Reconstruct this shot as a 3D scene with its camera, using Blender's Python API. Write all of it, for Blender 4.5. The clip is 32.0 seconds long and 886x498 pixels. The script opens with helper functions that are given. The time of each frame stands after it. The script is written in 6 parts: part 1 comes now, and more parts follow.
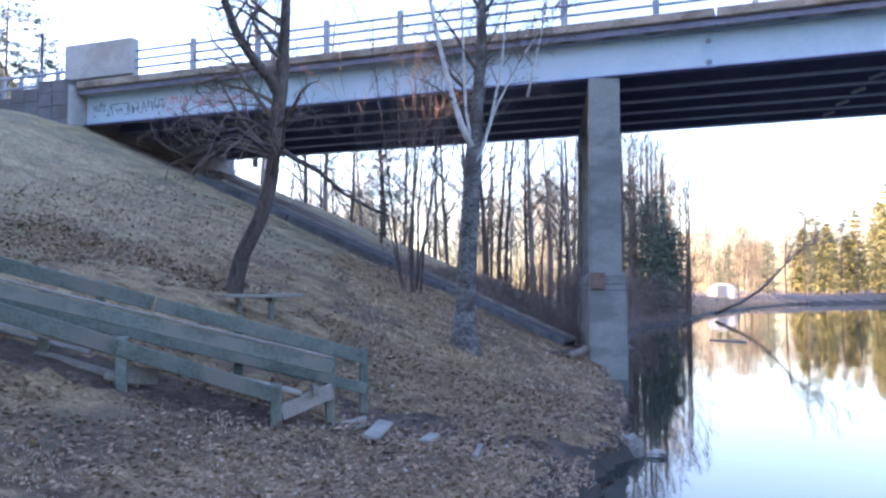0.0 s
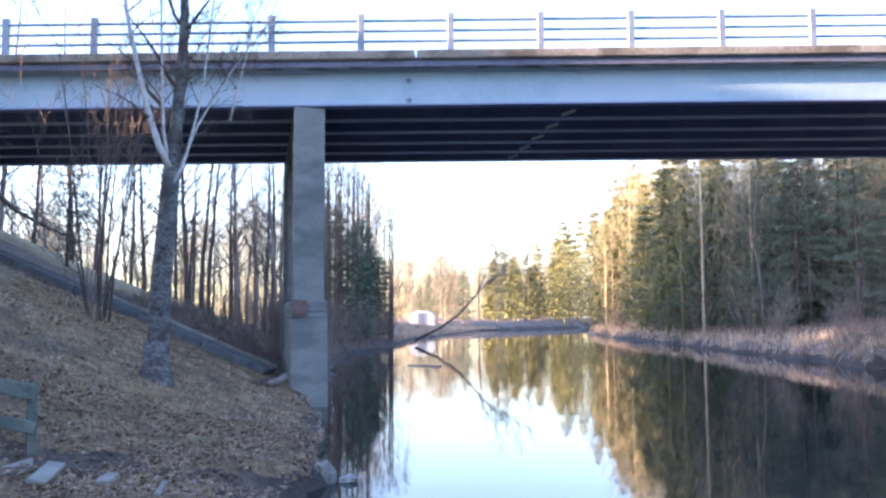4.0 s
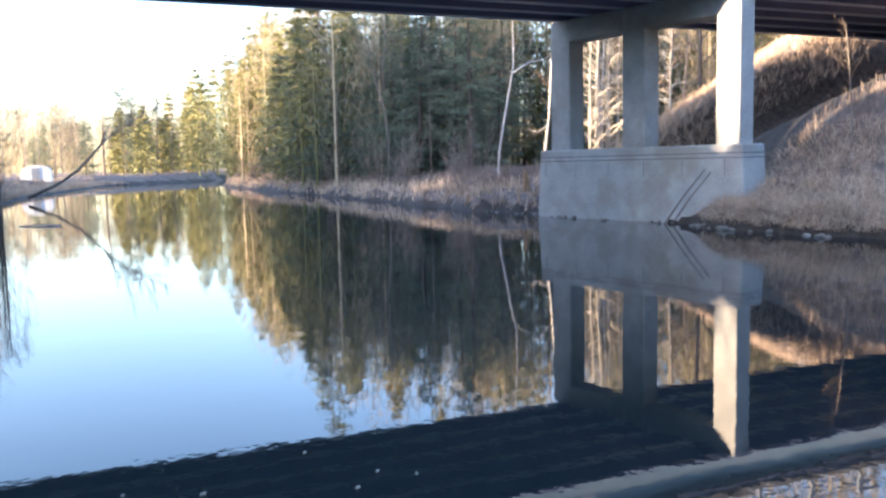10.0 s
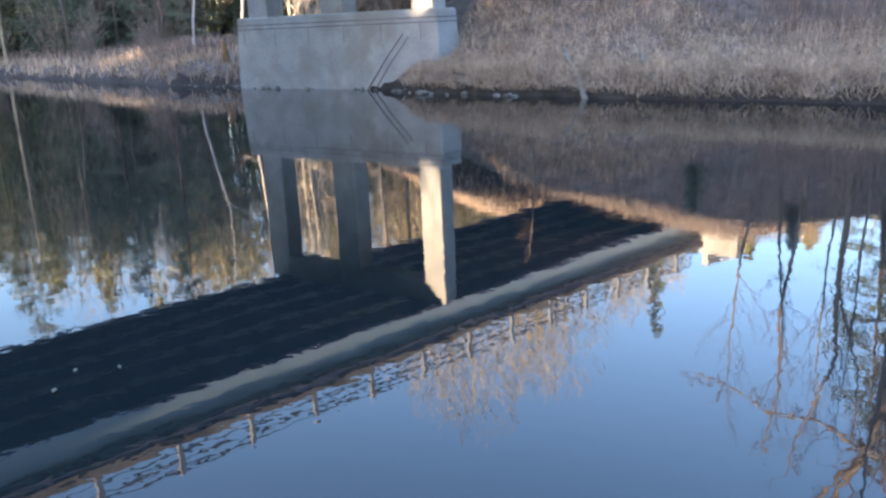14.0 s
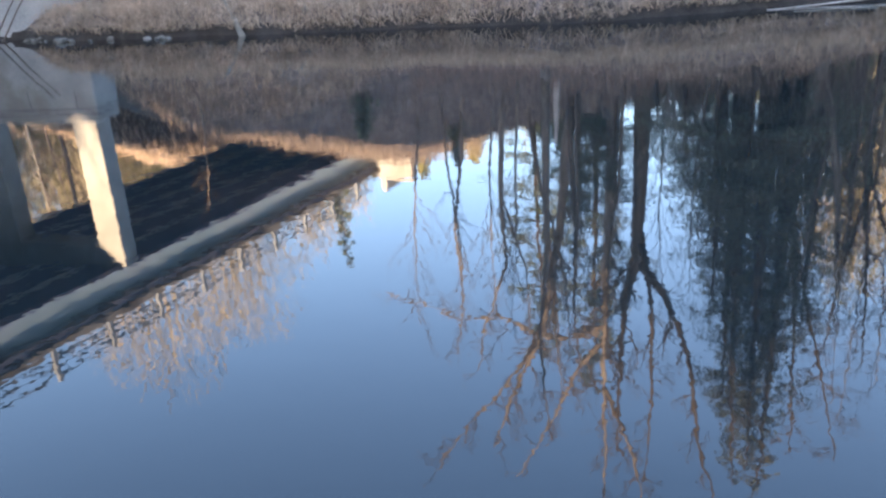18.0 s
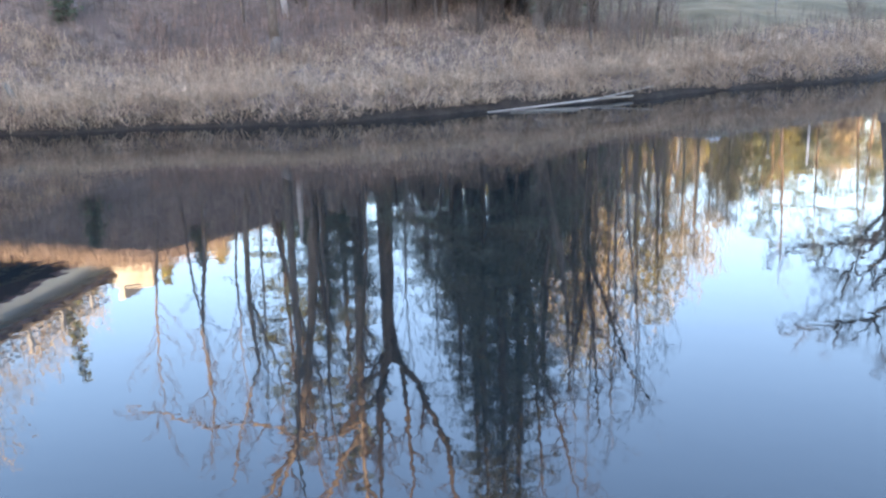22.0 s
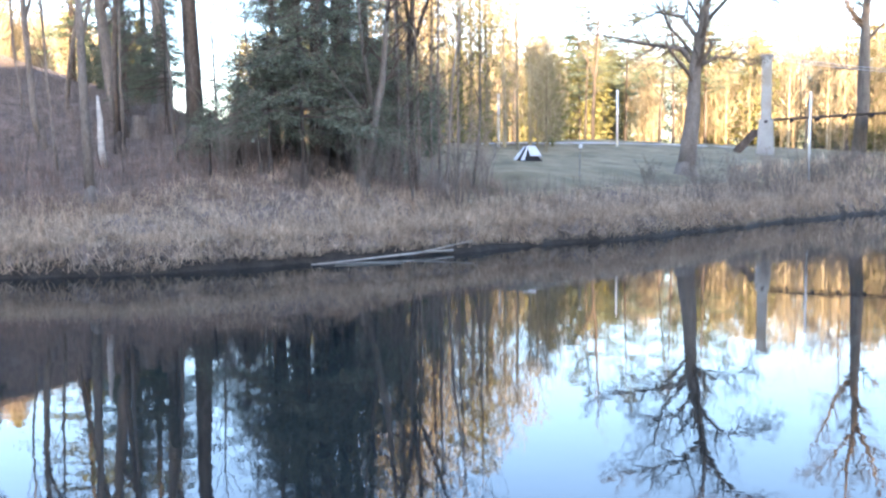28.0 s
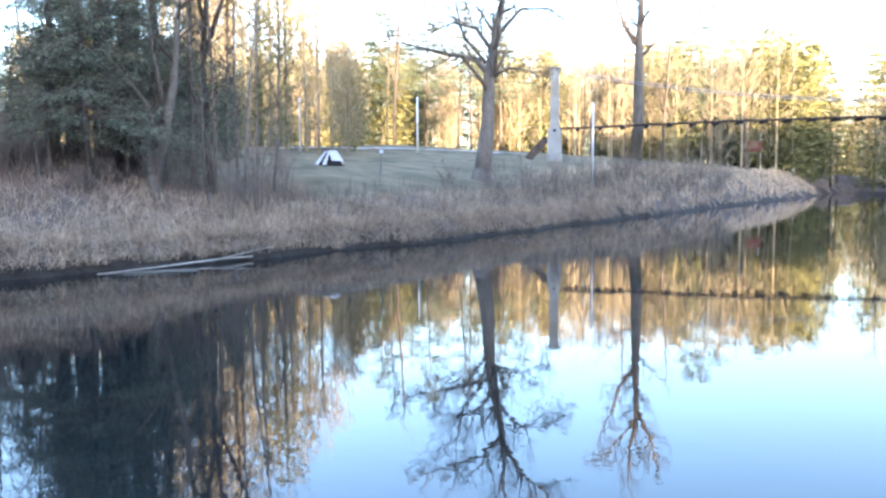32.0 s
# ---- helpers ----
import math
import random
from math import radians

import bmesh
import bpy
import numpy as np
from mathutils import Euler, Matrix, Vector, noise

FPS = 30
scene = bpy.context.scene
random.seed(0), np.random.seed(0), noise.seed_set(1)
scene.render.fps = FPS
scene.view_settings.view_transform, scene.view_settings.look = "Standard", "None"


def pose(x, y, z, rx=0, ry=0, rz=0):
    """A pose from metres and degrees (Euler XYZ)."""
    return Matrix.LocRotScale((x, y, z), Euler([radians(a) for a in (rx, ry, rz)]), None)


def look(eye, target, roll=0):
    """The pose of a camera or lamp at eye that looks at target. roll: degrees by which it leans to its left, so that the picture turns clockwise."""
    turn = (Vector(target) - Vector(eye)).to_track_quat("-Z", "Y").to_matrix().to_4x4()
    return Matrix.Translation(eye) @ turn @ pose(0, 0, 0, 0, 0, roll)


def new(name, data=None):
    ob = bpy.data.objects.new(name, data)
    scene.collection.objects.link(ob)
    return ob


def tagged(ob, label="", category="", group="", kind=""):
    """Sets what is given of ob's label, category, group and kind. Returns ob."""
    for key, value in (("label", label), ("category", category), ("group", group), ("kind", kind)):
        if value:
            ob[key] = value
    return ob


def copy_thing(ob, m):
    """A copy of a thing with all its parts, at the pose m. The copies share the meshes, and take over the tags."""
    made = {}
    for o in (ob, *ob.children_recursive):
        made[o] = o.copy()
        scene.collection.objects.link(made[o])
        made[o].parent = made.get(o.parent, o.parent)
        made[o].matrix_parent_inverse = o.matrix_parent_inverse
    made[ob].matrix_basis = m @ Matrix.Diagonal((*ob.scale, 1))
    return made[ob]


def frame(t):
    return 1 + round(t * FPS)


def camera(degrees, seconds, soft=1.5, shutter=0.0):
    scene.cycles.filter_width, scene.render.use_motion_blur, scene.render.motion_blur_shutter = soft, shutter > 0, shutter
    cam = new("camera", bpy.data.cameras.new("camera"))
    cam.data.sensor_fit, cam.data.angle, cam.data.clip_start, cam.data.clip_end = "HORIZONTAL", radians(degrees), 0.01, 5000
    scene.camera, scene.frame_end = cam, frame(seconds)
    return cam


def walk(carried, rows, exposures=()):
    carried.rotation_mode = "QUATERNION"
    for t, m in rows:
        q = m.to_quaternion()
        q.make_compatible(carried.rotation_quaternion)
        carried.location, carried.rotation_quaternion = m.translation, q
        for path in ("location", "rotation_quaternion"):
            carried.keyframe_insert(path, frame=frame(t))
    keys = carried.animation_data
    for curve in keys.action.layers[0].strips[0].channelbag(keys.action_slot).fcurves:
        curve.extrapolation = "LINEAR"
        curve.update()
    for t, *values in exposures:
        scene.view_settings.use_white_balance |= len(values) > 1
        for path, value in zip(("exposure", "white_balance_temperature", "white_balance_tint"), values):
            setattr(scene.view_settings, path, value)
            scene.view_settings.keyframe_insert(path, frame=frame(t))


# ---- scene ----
from mathutils import Quaternion

# camera: a person turning on the spot with the phone held at arm's length
cam = camera(55.55, 32.0, soft=2.5)
EYE, ARM = 2.0, 0.4
ROWS = [
    (0.0, 1.76, 2.90, -0.20), (0.5, -0.78, 3.51, -0.01), (1.0, -3.39, 3.82, -0.13), (1.5, -6.04, 4.08, 0.12),
    (2.0, -8.28, 4.50, -0.08), (2.5, -10.61, 4.94, -0.15), (3.0, -12.36, 4.92, -0.45), (3.5, -15.07, 4.92, -0.28),
    (5.5, -25.26, 3.00, -0.85), (6.0, -27.33, 1.84, -0.22), (6.5, -29.89, 0.71, -0.01), (7.0, -32.05, -0.89, -0.35),
    (7.5, -33.58, -2.08, -0.65), (8.0, -34.58, -2.97, -0.89), (8.5, -35.86, -3.72, -1.10), (9.0, -38.41, -4.50, -1.25),
    (9.5, -40.49, -5.07, -1.26), (10.0, -41.98, -5.74, -1.25), (10.5, -43.72, -6.72, -1.18), (11.0, -46.24, -7.66, -1.00),
    (11.5, -48.37, -9.18, -1.20), (12.0, -50.50, -10.69, -1.32), (12.5, -52.50, -12.17, -1.82), (13.0, -54.94, -13.41, -2.27),
    (13.5, -58.26, -14.37, -2.64), (14.0, -61.08, -15.10, -2.54), (14.5, -63.34, -16.15, -3.04), (16.5, -72.61, -19.56, -4.69),
    (17.0, -75.76, -19.80, -4.18), (17.5, -79.38, -20.02, -4.23), (18.0, -82.63, -20.51, -4.09), (18.5, -86.24, -20.66, -3.82),
    (19.0, -89.33, -20.24, -3.57), (19.5, -91.96, -19.46, -3.37), (20.0, -94.19, -18.82, -3.02), (20.5, -96.15, -18.53, -2.90),
    (21.0, -97.77, -17.25, -3.10), (21.5, -99.19, -16.02, -2.77), (22.0, -100.45, -14.88, -2.22), (22.5, -101.01, -13.79, -2.04),
    (23.0, -101.77, -12.81, -1.76), (23.5, -102.63, -11.48, -1.54), (24.0, -103.52, -9.86, -1.36), (24.5, -104.28, -8.50, -1.17),
    (26.5, -106.69, -6.04, -0.58), (27.0, -108.16, -5.95, -0.65), (27.5, -110.26, -5.31, -0.64), (28.0, -112.49, -4.85, -0.59),
    (28.5, -114.01, -4.61, -0.44), (29.0, -115.34, -4.59, -0.50), (29.5, -116.77, -4.57, -0.66), (30.0, -118.28, -4.55, -0.83),
    (30.5, -119.82, -4.59, -0.74), (31.0, -122.01, -4.62, -0.44), (31.5, -123.76, -4.54, -0.26), (32.0, -125.76, -4.64, -0.37),
]


def held(yaw, pitch, roll):
    a, b = radians(yaw), radians(pitch)
    eye = Vector((-math.sin(a) * ARM, math.cos(a) * ARM, EYE))
    ahead = Vector((-math.sin(a) * math.cos(b), math.cos(a) * math.cos(b), math.sin(b)))
    return look(eye, eye + ahead, roll)


walk(cam, [(t, held(yaw, pitch, roll)) for t, yaw, pitch, roll in ROWS],
     exposures=[(0.0, 2.97, 5380, 35), (7.0, 2.88, 5200, 26), (13.0, 2.93, 5350, 20), (18.0, 3.12, 5650, 21), (23.0, 3.24, 5850, 22), (28.0, 3.22, 5560, 20), (32.0, 3.18, 5330, 18)])

# ---------------------------------------------------------------- light
SUN_AZ, SUN_EL = 282.0, 8.0
world = bpy.data.worlds.new("sky")
scene.world = world
world.use_nodes = True
wn = world.node_tree
sky = wn.nodes.new("ShaderNodeTexSky")
sky.sky_type = "NISHITA"
sky.sun_disc = False
sky.sun_elevation = radians(SUN_EL)
sky.sun_rotation = radians(SUN_AZ)
sky.air_density, sky.dust_density, sky.ozone_density = 1.0, 1.2, 1.0
wn.links.new(sky.outputs[0], wn.nodes["Background"].inputs[0])
wn.nodes["Background"].inputs[1].default_value = 0.15
sun_data = bpy.data.lights.new("sun", "SUN")
sun_data.energy, sun_data.angle, sun_data.color = 5.0, radians(0.6), (1.0, 0.69, 0.34)
sun = new("sun", sun_data)
to_sun = Vector((math.sin(radians(SUN_AZ)) * math.cos(radians(SUN_EL)), math.cos(radians(SUN_AZ)) * math.cos(radians(SUN_EL)), math.sin(radians(SUN_EL))))
sun.matrix_world = look(to_sun * 200, (0, 0, 0))


# ---------------------------------------------------------------- materials
def tone(a, k):
    return tuple(min(1.0, c * k) for c in a[:3]) + (1.0,)


def material(name, low, high, scale=4.0, fine=40.0, rough=0.8, metal=0.0, bump=0.3, bump_scale=None, stretch=(1, 1, 1),
             per_object=0.0, per_island=0.0, third=None, third_scale=0.6, specular=0.3, depth=0.02):
    """Two-scale noise colour with bump; third adds broad stains."""
    m = bpy.data.materials.new(name)
    m.use_nodes = True
    t, nodes = m.node_tree, m.node_tree.nodes
    bsdf = nodes["Principled BSDF"]
    bsdf.inputs["Roughness"].default_value = rough
    bsdf.inputs["Metallic"].default_value = metal
    bsdf.inputs["Specular IOR Level"].default_value = specular
    where = nodes.new("ShaderNodeTexCoord")
    mapping = nodes.new("ShaderNodeMapping")
    mapping.inputs["Scale"].default_value = stretch
    t.links.new(where.outputs["Object"], mapping.inputs["Vector"])
    shift = nodes.new("ShaderNodeObjectInfo")
    t.links.new(shift.outputs["Random"], mapping.inputs["Location"])

    def grain(s, detail=4.0):
        n = nodes.new("ShaderNodeTexNoise")
        n.inputs["Scale"].default_value = s
        n.inputs["Detail"].default_value = detail
        n.inputs["Roughness"].default_value = 0.6
        t.links.new(mapping.outputs[0], n.inputs["Vector"])
        return n

    broad, small = grain(scale), grain(fine, 2.0)
    add = nodes.new("ShaderNodeMath")
    add.operation = "MULTIPLY_ADD"
    t.links.new(small.outputs["Fac"], add.inputs[0])
    add.inputs[1].default_value = 0.7
    t.links.new(broad.outputs["Fac"], add.inputs[2])
    span = nodes.new("ShaderNodeMapRange")
    span.inputs["From Min"].default_value, span.inputs["From Max"].default_value = 0.6, 1.12
    t.links.new(add.outputs[0], span.inputs["Value"])
    mix = nodes.new("ShaderNodeMix")
    mix.data_type = "RGBA"
    t.links.new(span.outputs[0], mix.inputs["Factor"])
    mix.inputs["A"].default_value, mix.inputs["B"].default_value = tone(low, 1), tone(high, 1)
    out = mix.outputs["Result"]
    if third:
        stain = grain(third_scale, 5.0)
        ramp = nodes.new("ShaderNodeMapRange")
        ramp.inputs["From Min"].default_value, ramp.inputs["From Max"].default_value = 0.5, 0.62
        t.links.new(stain.outputs["Fac"], ramp.inputs["Value"])
        over = nodes.new("ShaderNodeMix")
        over.data_type = "RGBA"
        t.links.new(ramp.outputs[0], over.inputs["Factor"])
        t.links.new(out, over.inputs["A"])
        over.inputs["B"].default_value = tone(third, 1)
        out = over.outputs["Result"]
    for amount, source in ((per_object, shift.outputs["Random"]), (per_island, None)):
        if amount:
            if source is None:
                source = nodes.new("ShaderNodeNewGeometry").outputs["Random Per Island"]
            r = nodes.new("ShaderNodeMapRange")
            r.inputs["To Min"].default_value, r.inputs["To Max"].default_value = 1 - amount, 1 + amount
            t.links.new(source, r.inputs["Value"])
            hsv = nodes.new("ShaderNodeHueSaturation")
            t.links.new(r.outputs[0], hsv.inputs["Value"])
            t.links.new(out, hsv.inputs["Color"])
            out = hsv.outputs[0]
    t.links.new(out, bsdf.inputs["Base Color"])
    if bump:
        b = nodes.new("ShaderNodeBump")
        b.inputs["Strength"].default_value = bump
        b.inputs["Distance"].default_value = depth
        t.links.new(add.outputs[0], b.inputs["Height"])
        t.links.new(b.outputs[0], bsdf.inputs["Normal"])
    return m


def water_material():
    m = bpy.data.materials.new("river_water")
    m.use_nodes = True
    t, nodes = m.node_tree, m.node_tree.nodes
    bsdf = nodes["Principled BSDF"]
    bsdf.inputs["Base Color"].default_value = (0.013, 0.018, 0.019, 1)
    bsdf.inputs["Roughness"].default_value = 0.015
    bsdf.inputs["IOR"].default_value = 1.5
    bsdf.inputs["Specular IOR Level"].default_value = 0.5
    where = nodes.new("ShaderNodeTexCoord")
    last = None
    for scale, strength, dist in ((0.9, 0.11, 0.016), (7.0, 0.16, 0.003)):
        n = nodes.new("ShaderNodeTexNoise")
        n.inputs["Scale"].default_value = scale
        n.inputs["Detail"].default_value = 2.0
        t.links.new(where.outputs["Object"], n.inputs["Vector"])
        b = nodes.new("ShaderNodeBump")
        b.inputs["Strength"].default_value, b.inputs["Distance"].default_value = strength, dist
        t.links.new(n.outputs["Fac"], b.inputs["Height"])
        if last:
            t.links.new(last.outputs[0], b.inputs["Normal"])
        last = b
    t.links.new(last.outputs[0], bsdf.inputs["Normal"])
    return m


WATER = water_material()
MUD = material("wet_bank_mud", (0.022, 0.018, 0.015), (0.070, 0.055, 0.042), 2.5, 26, 0.7, bump=0.7, depth=0.04)
LAWN = material("dormant_lawn", (0.15, 0.123, 0.07), (0.285, 0.237, 0.15), 0.7, 22, 0.95, bump=0.3, third=(0.13, 0.11, 0.065), third_scale=0.25, depth=0.03)
GRAVEL = material("grey_slope_paving", (0.075, 0.071, 0.069), (0.155, 0.147, 0.14), 1.2, 16, 0.95, bump=0.5, third=(0.11, 0.10, 0.09), third_scale=0.4, depth=0.04)
SLOPE = material("dry_grass_and_leaf_litter", (0.078, 0.053, 0.028), (0.37, 0.27, 0.14), 3.0, 20, 0.95, bump=1.0, third=(0.13, 0.10, 0.062), third_scale=0.7, depth=0.08)
CONCRETE = material("weathered_concrete", (0.29, 0.295, 0.29), (0.46, 0.46, 0.435), 1.1, 18, 0.85, bump=0.25, third=(0.30, 0.285, 0.25), third_scale=0.5)
CURB = material("stained_curb_concrete", (0.20, 0.17, 0.13), (0.40, 0.35, 0.29), 1.2, 14, 0.9, bump=0.4, third=(0.16, 0.13, 0.10), third_scale=0.9)
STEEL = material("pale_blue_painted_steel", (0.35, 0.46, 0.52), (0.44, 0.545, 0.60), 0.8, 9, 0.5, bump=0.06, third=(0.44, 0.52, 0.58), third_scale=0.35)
# the fascia's blue paint again, darkened in the colour for shade under the deck
STEEL_SHADE = material("shade_darkened_steel", (0.17, 0.18, 0.31), (0.24, 0.255, 0.41), 0.8, 9, 0.6, bump=0.06)
# concrete toned dark and blue for the shade below the deck
SOFFIT = material("shade_toned_soffit", (0.14, 0.14, 0.19), (0.22, 0.22, 0.28), 0.8, 9, 0.85, bump=0.1)
GALV = material("galvanised_rail", (0.22, 0.245, 0.28), (0.34, 0.36, 0.39), 3, 30, 0.6, metal=0.3, bump=0.05)
GREEN_WOOD = material("weathered_green_painted_wood", (0.062, 0.080, 0.064), (0.165, 0.185, 0.150), 2.2, 30, 0.85, bump=0.4, stretch=(1, 1, 1), third=(0.17, 0.165, 0.135), third_scale=1.5, per_object=0.15)
GREY_WOOD = material("grey_weathered_wood", (0.16, 0.148, 0.122), (0.31, 0.29, 0.245), 3, 35, 0.9, bump=0.3, per_object=0.15)
DARK_WOOD = material("dark_planks", (0.05, 0.053, 0.055), (0.12, 0.125, 0.125), 2.5, 30, 0.85, bump=0.4, per_object=0.3)
BARK = material("dark_bark", (0.045, 0.036, 0.030), (0.14, 0.115, 0.095), 3, 24, 0.95, bump=0.8, stretch=(1, 1, 0.3), per_object=0.2, depth=0.03)
GREY_BARK = material("grey_bark", (0.12, 0.10, 0.085), (0.26, 0.225, 0.19), 3, 24, 0.95, bump=0.6, stretch=(1, 1, 0.3), per_object=0.25, depth=0.03)
BIRCH_BARK = material("birch_bark", (0.04, 0.037, 0.035), (0.21, 0.205, 0.19), 4.5, 18, 0.9, bump=0.7, stretch=(1, 1, 1.6), third=(0.065, 0.055, 0.05), third_scale=1.6)
WHITE_BARK = material("white_birch_bark", (0.36, 0.34, 0.32), (0.66, 0.64, 0.60), 2.5, 12, 0.8, bump=0.2, stretch=(1, 1, 3), per_object=0.15)
TWIG = material("twigs", (0.075, 0.058, 0.046), (0.17, 0.135, 0.105), 3, 20, 0.95, bump=0, per_object=0.2)
# needles lifted paler in the colour to stand in for haze
NEEDLE = material("conifer_needles", (0.075, 0.098, 0.068), (0.155, 0.182, 0.115), 0.8, 8, 0.8, bump=0, per_object=0.25, per_island=0.2)
LITTER = material("leaf_strewn_hillside", (0.085, 0.066, 0.055), (0.30, 0.24, 0.20), 2.4, 16, 0.95, bump=1.0, third=(0.15, 0.118, 0.10), third_scale=0.5, depth=0.07)
OLIVE = material("olive_winter_turf", (0.13, 0.105, 0.054), (0.37, 0.295, 0.16), 2.0, 18, 0.95, bump=0.8, third=(0.17, 0.15, 0.095), third_scale=0.6, depth=0.05)
REEDS = material("dry_bank_grass", (0.36, 0.265, 0.18), (0.68, 0.54, 0.40), 1.2, 12, 0.95, bump=0, per_island=0.35)
# paler again than NEEDLE, the haze over the clump put into the colour
HEM = material("hemlock_needles", (0.105, 0.12, 0.085), (0.20, 0.215, 0.15), 0.8, 8, 0.8, bump=0, per_object=0.2, per_island=0.35)
BRUSH = material("bare_brush", (0.15, 0.122, 0.105), (0.29, 0.24, 0.205), 1.2, 12, 0.95, bump=0, per_island=0.3)
# pale bark brightened in the colour, as if the low sun lay on it
PALE_BARK = material("pale_sunlit_bark", (0.30, 0.265, 0.205), (0.52, 0.47, 0.38), 3, 20, 0.9, bump=0.3, per_object=0.15)
LEAF = material("fallen_leaves", (0.085, 0.05, 0.03), (0.36, 0.245, 0.155), 2, 9, 0.9, bump=0, per_island=0.5)
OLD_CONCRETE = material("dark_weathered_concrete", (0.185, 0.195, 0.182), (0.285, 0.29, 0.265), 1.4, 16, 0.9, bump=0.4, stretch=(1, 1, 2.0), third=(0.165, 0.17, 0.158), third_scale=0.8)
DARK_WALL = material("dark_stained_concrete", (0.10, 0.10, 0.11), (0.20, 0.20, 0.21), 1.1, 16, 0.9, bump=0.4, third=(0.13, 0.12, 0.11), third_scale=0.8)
ROCK = material("grey_rock", (0.13, 0.125, 0.11), (0.34, 0.32, 0.28), 3, 20, 0.9, bump=0.6, per_object=0.25)
ASPHALT = material("asphalt", (0.045, 0.045, 0.048), (0.07, 0.07, 0.07), 3, 60, 0.9, bump=0.2)
WHITE = material("white_paint", (0.70, 0.70, 0.68), (0.82, 0.82, 0.80), 2, 12, 0.6, bump=0.05)
CURB_LOW = material("whitish_streaked_concrete", (0.24, 0.235, 0.22), (0.52, 0.51, 0.48), 1.6, 20, 0.9, bump=0.3, third=(0.15, 0.14, 0.13), third_scale=1.3)
PALE_LEAF = material("bleached_fallen_leaves", (0.28, 0.245, 0.205), (0.50, 0.46, 0.40), 2, 9, 0.9, bump=0, per_island=0.3)
DIRT = material("bare_dark_dirt", (0.035, 0.027, 0.021), (0.15, 0.115, 0.085), 5, 45, 0.95, bump=0.8, depth=0.04)
STAIN = material("rust_red_stain", (0.13, 0.07, 0.06), (0.24, 0.17, 0.15), 4, 25, 0.85, bump=0.1)
FLANGE = material("dull_painted_flange", (0.40, 0.43, 0.51), (0.52, 0.55, 0.62), 0.8, 9, 0.5, bump=0.06)
SCRAWL = material("faded_dark_spray_paint", (0.10, 0.11, 0.14), (0.24, 0.26, 0.31), 6, 25, 0.7, bump=0.0)
RED = material("faded_red_paint", (0.20, 0.06, 0.05), (0.30, 0.11, 0.09), 4, 25, 0.7, bump=0.05)
BLACK = material("black_paint", (0.012, 0.013, 0.018), (0.03, 0.03, 0.035), 4, 25, 0.7, bump=0.0)
PINK = material("pink_red_spray_paint", (0.42, 0.16, 0.17), (0.60, 0.30, 0.30), 6, 25, 0.7, bump=0.0)


